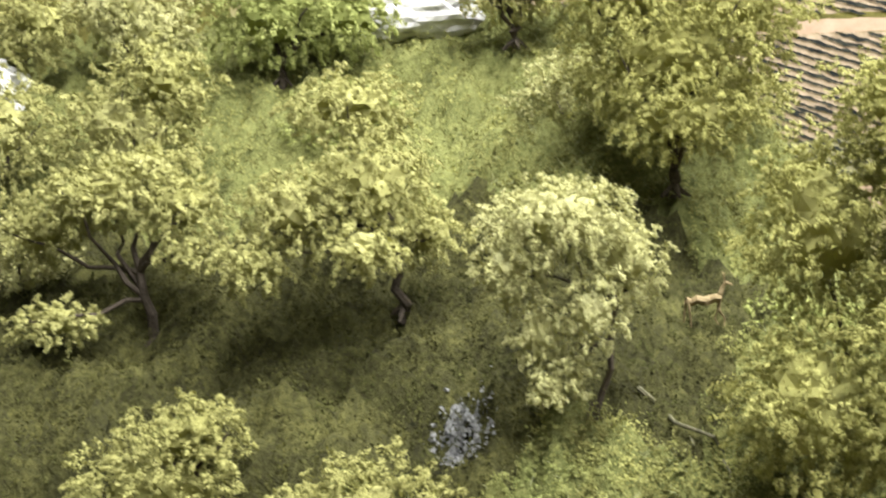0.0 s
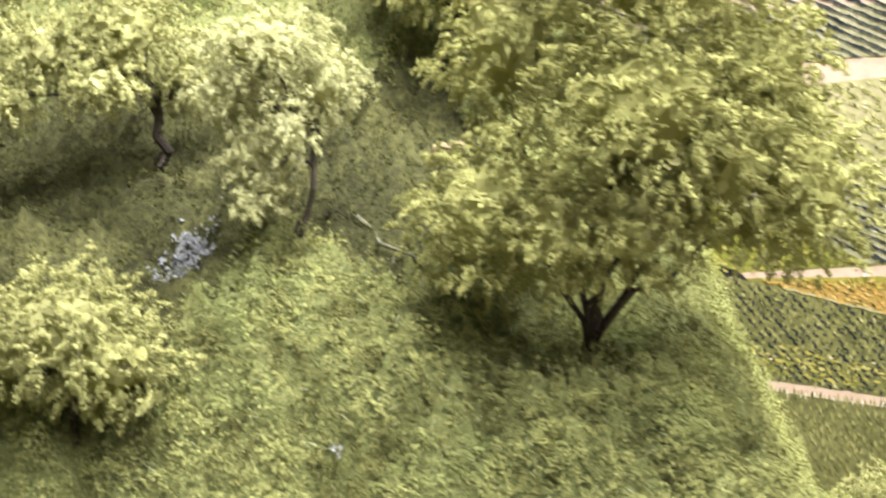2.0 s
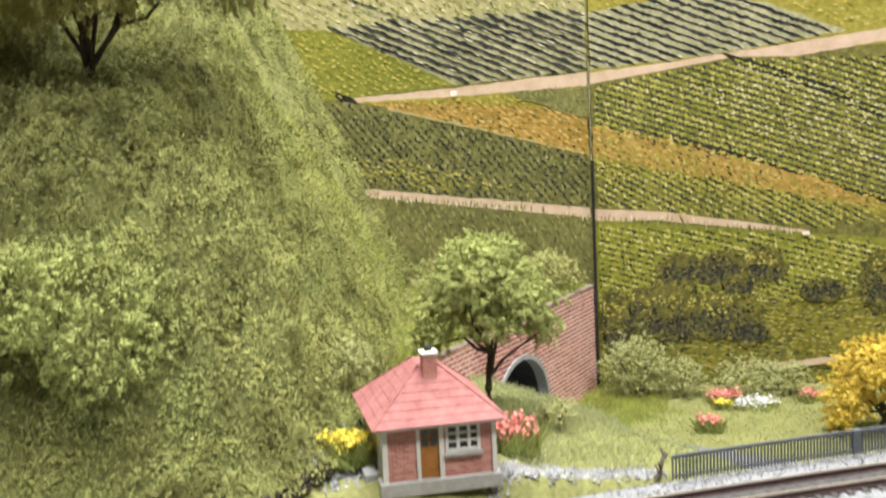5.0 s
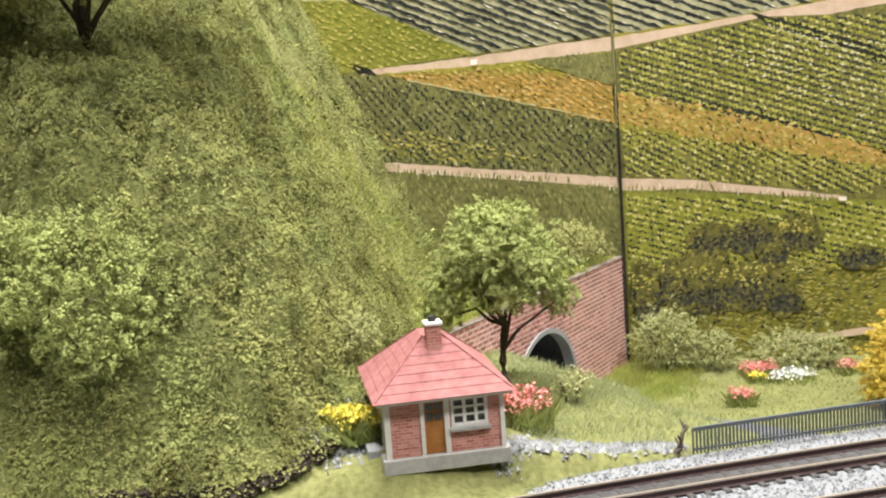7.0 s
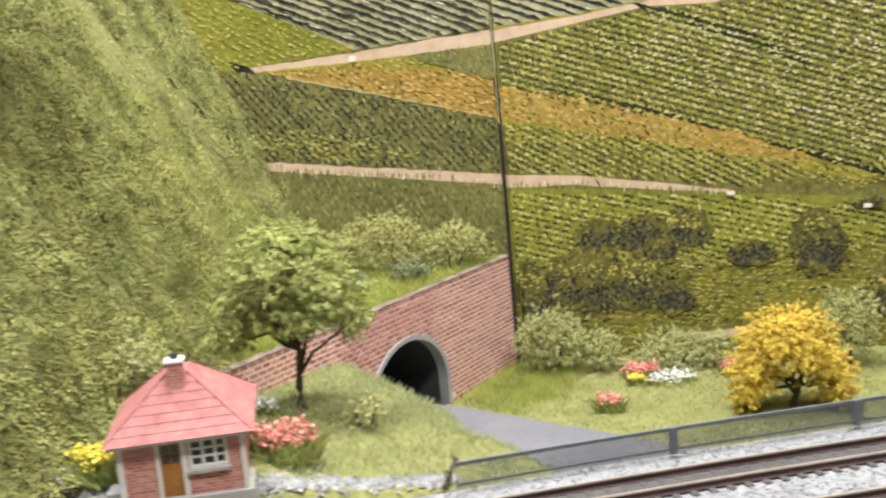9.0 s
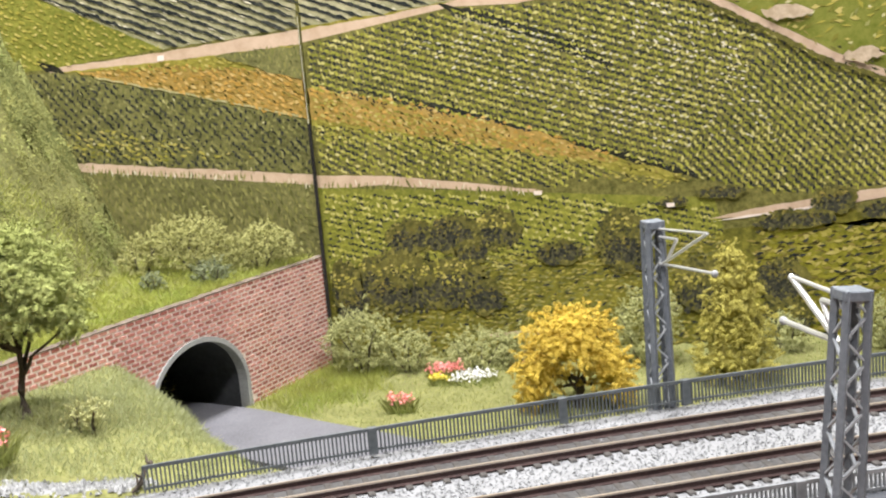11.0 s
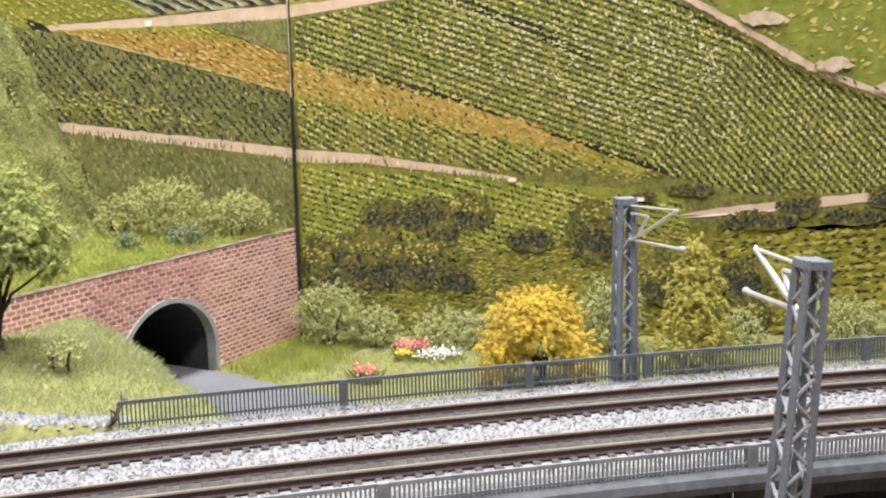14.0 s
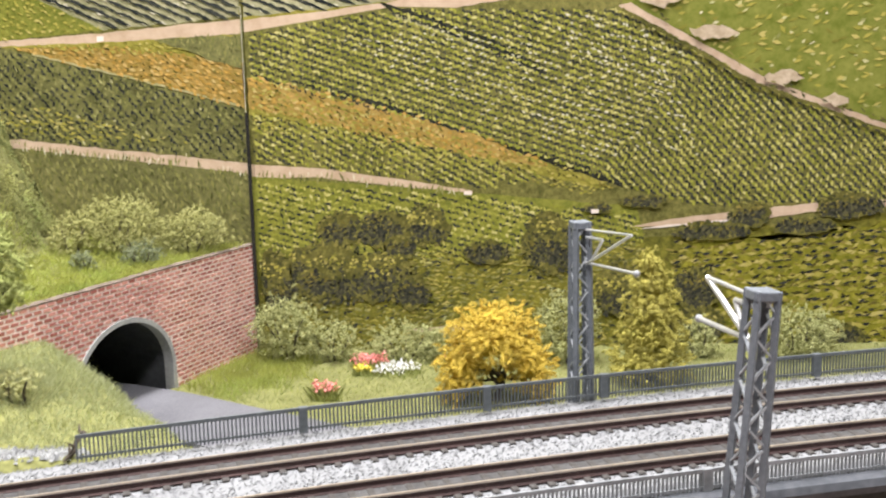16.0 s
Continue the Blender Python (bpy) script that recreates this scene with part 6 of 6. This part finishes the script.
def foot_shadow():
    """Dark flakes standing in for the shaded crack along the hill's foot."""
    rng = np.random.RandomState(91)
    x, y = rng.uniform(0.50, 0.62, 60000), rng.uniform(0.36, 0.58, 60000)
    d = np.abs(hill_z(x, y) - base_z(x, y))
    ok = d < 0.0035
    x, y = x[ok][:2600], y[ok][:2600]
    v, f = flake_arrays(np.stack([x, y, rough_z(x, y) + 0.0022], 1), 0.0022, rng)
    tagged(mesh_ob("foot_shadow_flakes", v, f, BARK), "dark flakes standing in for the shadowed crack along the hill's foot", "litter", kind="stuff")


foot_shadow()


def ledge_grass():
    rng = np.random.RandomState(88)
    n = 16000
    s, out = rng.uniform(0.07, PLEN - 0.002, n), -0.005 - 0.10 * rng.uniform(0, 1, n) ** 1.4
    p = np.array([(*portal_point(a, b, 0)[:2], 0.0) for a, b in zip(s, out)])
    p[:, 2] = [ledge_z(x, y) for x, y, _ in p]
    p = p[p[:, 1] < 0.797]
    v, f = blade_arrays(p, 0.0055, 0.00018, rng, 0.4)
    tagged(mesh_ob("ledge_grass", v, f, BLADE_FRESH), "fresh green grass on the ledge", "grass", kind="stuff")


ledge_grass()


# ---- hut ----
ROOF = speckled("roof_red", (0.22, 0.080, 0.074), (0.38, 0.17, 0.158), 260, 0.8, coarse=40)
HUT_WHITE = speckled("hut_white", (0.58, 0.56, 0.50), (0.74, 0.72, 0.66), 400, 0.8)
HUT_BASE = speckled("hut_plinth", (0.30, 0.29, 0.26), (0.46, 0.45, 0.42), 400, 0.9)
DOOR_WOOD = speckled("door_wood", (0.30, 0.12, 0.03), (0.46, 0.21, 0.06), 500, 0.6)
PANE = speckled("dark_pane", (0.03, 0.04, 0.045), (0.08, 0.09, 0.10), 200, 0.15, spec=0.5)


def hut_brick():
    n = Nodes("hut_brick", 0.85)
    b = n.tree.nodes.new("ShaderNodeTexBrick")
    n.feed(b.inputs["Vector"], n.turned(90, 0, 0))
    b.inputs["Color1"].default_value, b.inputs["Color2"].default_value = (0.38, 0.12, 0.09, 1), (0.62, 0.34, 0.27, 1)
    b.inputs["Mortar"].default_value = (0.62, 0.42, 0.36, 1)
    b.inputs["Scale"].default_value, b.inputs["Brick Width"].default_value, b.inputs["Row Height"].default_value = 1.0, 0.0028, 0.0011
    b.inputs["Mortar Size"].default_value = 0.00014
    return n.done(n.mix(n.math("MULTIPLY", n.noise(260, 3), 0.5), b.outputs["Color"], (0.36, 0.10, 0.07)))


HUT_BRICK = hut_brick()


def frustum(bm, hx0, hy0, z0, hx1, hy1, z1):
    lo = [bm.verts.new((sx * hx0, sy * hy0, z0)) for sx, sy in ((-1, -1), (1, -1), (1, 1), (-1, 1))]
    hi = [bm.verts.new((sx * hx1, sy * hy1, z1)) for sx, sy in ((-1, -1), (1, -1), (1, 1), (-1, 1))]
    bm.faces.new(lo[::-1])
    bm.faces.new(hi)
    for k in range(4):
        bm.faces.new((lo[k], lo[(k + 1) % 4], hi[(k + 1) % 4], hi[k]))


def hut():
    h = empty("signal_hut", (0.6175, 0.423, 0.0138), 17, "small brick line-side hut with a red hipped roof", "hut")
    hx, hy, top = 0.0205, 0.0235, 0.0185
    part("plinth", boxed(-hx - 0.002, hx + 0.002, -hy - 0.002, hy + 0.002, -0.0068, -0.0014, 0.0003), HUT_BASE, h, "grey concrete plinth")
    part("side_step", boxed(-hx - 0.0065, -hx - 0.002, -hy + 0.006, -hy + 0.020, -0.0068, 0.0004, 0.0003), CONCRETE, h, "pale side step")
    dx0, dx1, wx0, wx1 = -0.0078, 0.0004, 0.0022, 0.0152
    bm = bmesh.new()
    for dims in ((-hx, dx0, -hy, -hy + 0.002, -0.0014, top), (dx0, dx1, -hy, -hy + 0.002, 0.0176, top), (dx1, wx0, -hy, -hy + 0.002, -0.0014, top), (wx0, wx1, -hy, -hy + 0.002, -0.0014, 0.0075), (wx0, wx1, -hy, -hy + 0.002, 0.0178, top), (wx1, hx, -hy, -hy + 0.002, -0.0014, top)):
        box(bm, *dims)
    box(bm, hx - 0.002, hx, -hy + 0.002, hy, -0.0014, top)
    box(bm, -hx, hx - 0.002, hy - 0.002, hy, -0.0014, top)
    part("brick_wall", bm, HUT_BRICK, h, "red brick walls")
    part("side_wall", boxed(-hx, -hx + 0.002, -hy + 0.0021, hy - 0.0021, -0.0014, top), HUT_WHITE, h, "whitewashed side wall")
    part("corner_post", boxed(-hx - 0.0006, -hx + 0.0014, -hy - 0.0006, -hy + 0.0010, -0.0014, top), HUT_WHITE, h)
    part("corner_post", boxed(hx - 0.0010, hx + 0.0006, -hy - 0.0006, -hy + 0.0010, -0.0014, top), HUT_WHITE, h)
    door = part("door", boxed(dx0 + 0.0006, dx1 - 0.0006, -hy + 0.0006, -hy + 0.0014, -0.0012, 0.0176), DOOR_WOOD, h, "brown wooden door")
    for i in range(2):
        for j in range(2):
            x, z = dx0 + 0.0014 + i * 0.0031, 0.0106 + j * 0.0034
            part("pane", boxed(x, x + 0.0024, -hy + 0.0003, -hy + 0.00058, z, z + 0.0026), PANE, door)
    bm = bmesh.new()
    for dims in ((dx0 - 0.0008, dx0 + 0.0006, -hy - 0.0005, -hy + 0.0012, -0.0014, 0.0180), (dx1 - 0.0006, dx1 + 0.0012, -hy - 0.0005, -hy + 0.0012, -0.0014, 0.0180)):
        box(bm, *dims)
    part("door_frame", bm, HUT_WHITE, h)
    win = part("window", boxed(wx0 + 0.0004, wx1 - 0.0004, -hy + 0.0012, -hy + 0.0016, 0.0077, 0.0178), PANE, h, "white-framed window with nine panes")
    bm = bmesh.new()
    box(bm, wx0, wx1, -hy - 0.0004, -hy + 0.001, 0.0169, 0.0179)
    box(bm, wx0, wx1, -hy - 0.0004, -hy + 0.001, 0.0075, 0.0086)
    for x in (wx0, wx0 + 0.0042, wx0 + 0.0083, wx1 - 0.0011):
        box(bm, x, x + 0.0011, -hy - 0.0003, -hy + 0.0009, 0.0086, 0.0169)
    for z in (0.0112, 0.0140):
        box(bm, wx0 + 0.0011, wx1 - 0.0011, -hy - 0.0002, -hy + 0.0008, z, z + 0.0007)
    part("window_frame", bm, HUT_WHITE, win)
    part("window_sill", boxed(wx0 - 0.0008, wx1 + 0.0008, -hy - 0.0016, -hy + 0.0005, 0.0060, 0.0074, 0.0002), HUT_BASE, win)
    ex, ey = 0.0240, 0.0272
    part("eaves_board", boxed(-ex + 0.0004, ex - 0.0004, -ey + 0.0004, ey - 0.0004, top - 0.0004, top + 0.0009), HUT_WHITE, h, "pale eaves board")
    n = 7
    for k in range(n):
        a, b = k / n, (k + 1) / n
        bm = bmesh.new()
        frustum(bm, ex - 0.0205 * a + 0.0009, ey - 0.0205 * a + 0.0009, top + 0.0010 + 0.0170 * a, ex - 0.0205 * b + 0.0001, ey - 0.0205 * b + 0.0001, top + 0.0010 + 0.0170 * b + 0.0004)
        part("roof_course", bm, ROOF, h, "red roof course")
    for sx in (-1, 1):
        for sy in (-1, 1):
            bm = bmesh.new()
            bar(bm, (sx * ex, sy * ey, top + 0.0016), (sx * (ex - 0.0205), sy * (ey - 0.0205), top + 0.0186), 0.0006)
            part("hip_ridge", bm, ROOF, h)
    stack = part("chimney", boxed(-0.0026, 0.0026, -0.0120, -0.0068, top + 0.009, top + 0.0228), HUT_BRICK, h, "brick chimney")
    part("chimney_cap", boxed(-0.0033, 0.0033, -0.0127, -0.0061, top + 0.0228, top + 0.0241, 0.0003), HUT_WHITE, stack, "white chimney cap")
    bm = bmesh.new()
    tube(bm, (0, -0.0094, top + 0.0241), (0, -0.0094, top + 0.0259), 0.0015, 0.0013, 10)
    part("chimney_pot", bm, GIRDER, stack, "dark chimney pot")


hut()


# ---- small things ----
def gravel_strip(name, line, width, count, seed, label):
    """Small stones scattered along a line."""
    rng = np.random.RandomState(seed)
    t = rng.uniform(0, len(line) - 1.001, count)
    i = t.astype(int)
    q = np.array(line)
    p = q[i] + (q[i + 1] - q[i]) * (t - i)[:, None] + rng.normal(scale=width, size=(count, 2))
    v, f = stone_arrays(np.stack([p[:, 0], p[:, 1], rough_z(p[:, 0], p[:, 1]) + 0.0004], 1), rng, 0.0005, 0.0013)
    tagged(mesh_ob(name, v, f, GRAVEL_PALE), label, "gravel", kind="stuff")


gravel_strip("gravel_strip", [(0.640, 0.410), (0.650, 0.420), (0.672, 0.432), (0.692, 0.440), (0.705, 0.446)], 0.0026, 2000, 1, "strip of small pale stones along the ballast")
gravel_strip("gravel_strip", [(0.582, 0.404), (0.592, 0.412), (0.590, 0.428)], 0.004, 900, 2, "small pale stones beside the hut")


def dead_stalk():
    t = empty("dead_stalk", on(0.7035, 0.434), 0, "thin black dead stalk beside the track", "stalk")
    rng = np.random.RandomState(3)
    bm = bmesh.new()
    limb(bm, (0, 0, -0.002), (0.006, 0.013, 0.012), 0.0012, 0.0008, rng, 5, 6)
    part("stem", bm, BARK, t)
    for k in range(5):
        bm = bmesh.new()
        limb(bm, (0.002 + 0.0008 * k, 0.004 + 0.0018 * k, 0.0045 + 0.0019 * k), (0.002 + 0.0008 * k + 0.0025 * math.cos(k * 2.1), 0.004 + 0.0018 * k + 0.003 * math.sin(k * 2.1), 0.0070 + 0.0019 * k), 0.0006, 0.0002, rng, 3, 5)
        part("twig", bm, BARK, t)


dead_stalk()


def fallen_branch():
    a, b = Vector(on(0.377, 0.518)), Vector(on(0.417, 0.494))
    t = empty("fallen_branch", a, 0, "thin pale fallen branch lying on the turf", "branch")
    rng = np.random.RandomState(6)
    bm = bmesh.new()
    limb(bm, (0, 0, 0.003), (b - a) + Vector((0, 0, 0.003)), 0.0010, 0.0005, rng, 5, 6)
    part("stem", bm, PALE_WOOD, t)
    for k in (0.45, 0.75):
        bm = bmesh.new()
        p = (b - a) * k
        limb(bm, p + Vector((0, 0, 0.003)), p + Vector((0.002, -0.010, 0.0)), 0.0006, 0.0003, rng, 3, 5)
        part("twig", bm, PALE_WOOD, t)


PALE_WOOD = speckled("pale_wood", (0.09, 0.09, 0.055), (0.22, 0.21, 0.13), 600, 0.9)
FIGURE_TAN = speckled("figurine_tan", (0.17, 0.13, 0.065), (0.30, 0.235, 0.125), 500, 0.8)
fallen_branch()


def figurine():
    bm = bmesh.new()
    rng = np.random.RandomState(8)
    limb(bm, (-0.008, 0, 0.0105), (0.0, 0, 0.0100), 0.0017, 0.0021, rng, 3, 8)
    limb(bm, (0.0, 0, 0.0100), (0.007, 0, 0.0112), 0.0021, 0.0018, rng, 3, 8)
    limb(bm, (0.0065, 0, 0.0112), (0.0092, 0, 0.0180), 0.0013, 0.0008, rng, 3, 6)
    limb(bm, (0.0088, 0, 0.0180), (0.0122, 0, 0.0170), 0.0010, 0.0005, rng, 2, 6)
    for y in (-0.0012, 0.0012):
        limb(bm, (0.0090, y * 0.4, 0.0183), (0.0086, y * 2.2, 0.0225), 0.00035, 0.0002, rng, 3, 5)
    for x, y, foot in ((-0.0075, 0.001, -0.0095), (-0.0068, -0.001, -0.0060), (0.0062, 0.001, 0.0066), (0.0068, -0.001, 0.0082)):
        limb(bm, (x, y, 0.0105), (foot, y * 1.4, -0.001), 0.0007, 0.00035, rng, 3, 5)
    ob = part("figurine", bm, FIGURE_TAN, None)
    ob.matrix_world = pose(*on(0.402, 0.574), 0, 0, 10) @ Matrix.Scale(0.95, 4)
    tagged(ob, "small tan model figurine standing on the turf", "figurine")


figurine()


def gravel_patch():
    rng = np.random.RandomState(12)
    n = 1500
    x, y = rng.normal(0.3135, 0.0048, n), rng.normal(0.497, 0.0060, n)
    p = np.stack([x, y, rough_z(x, y) + 0.0010], 1)
    v, f = stone_arrays(p, rng, 0.0006, 0.0012)
    tagged(mesh_ob("gravel_patch", v, f, GRAVEL), "grey gravel patch in the turf", "gravel", kind="stuff")


gravel_patch()


def rock(name, place, sx, sy, sz, seed, label):
    bm = bmesh.new()
    bmesh.ops.create_icosphere(bm, subdivisions=4, radius=1.0)
    for vert in bm.verts:
        q = vert.co * 1.6 + Vector((seed, 0, 0))
        d = 1 + 0.35 * noise.noise(q) + 0.16 * noise.noise(q * 3.1) + 0.07 * noise.noise(q * 8)
        vert.co = Vector((vert.co.x * sx * d, vert.co.y * sy * d, vert.co.z * sz * d))
    ob = part(name, bm, ROCK, None)
    ob.matrix_world = pose(*place)
    tagged(ob, label, "rock", "rocks on the hill")


rock("rock", on(-0.06, 0.72, 0.012), 0.05, 0.03, 0.030, 1, "pale grey plaster rock on the hill")
rock("rock", on(-0.045, 0.66, 0.004), 0.03, 0.02, 0.014, 2, "low pale grey rock in the turf")
rock("rock", on(0.225, 0.780, 0.012), 0.05, 0.015, 0.020, 3, "pale grey plaster rock near the backdrop")
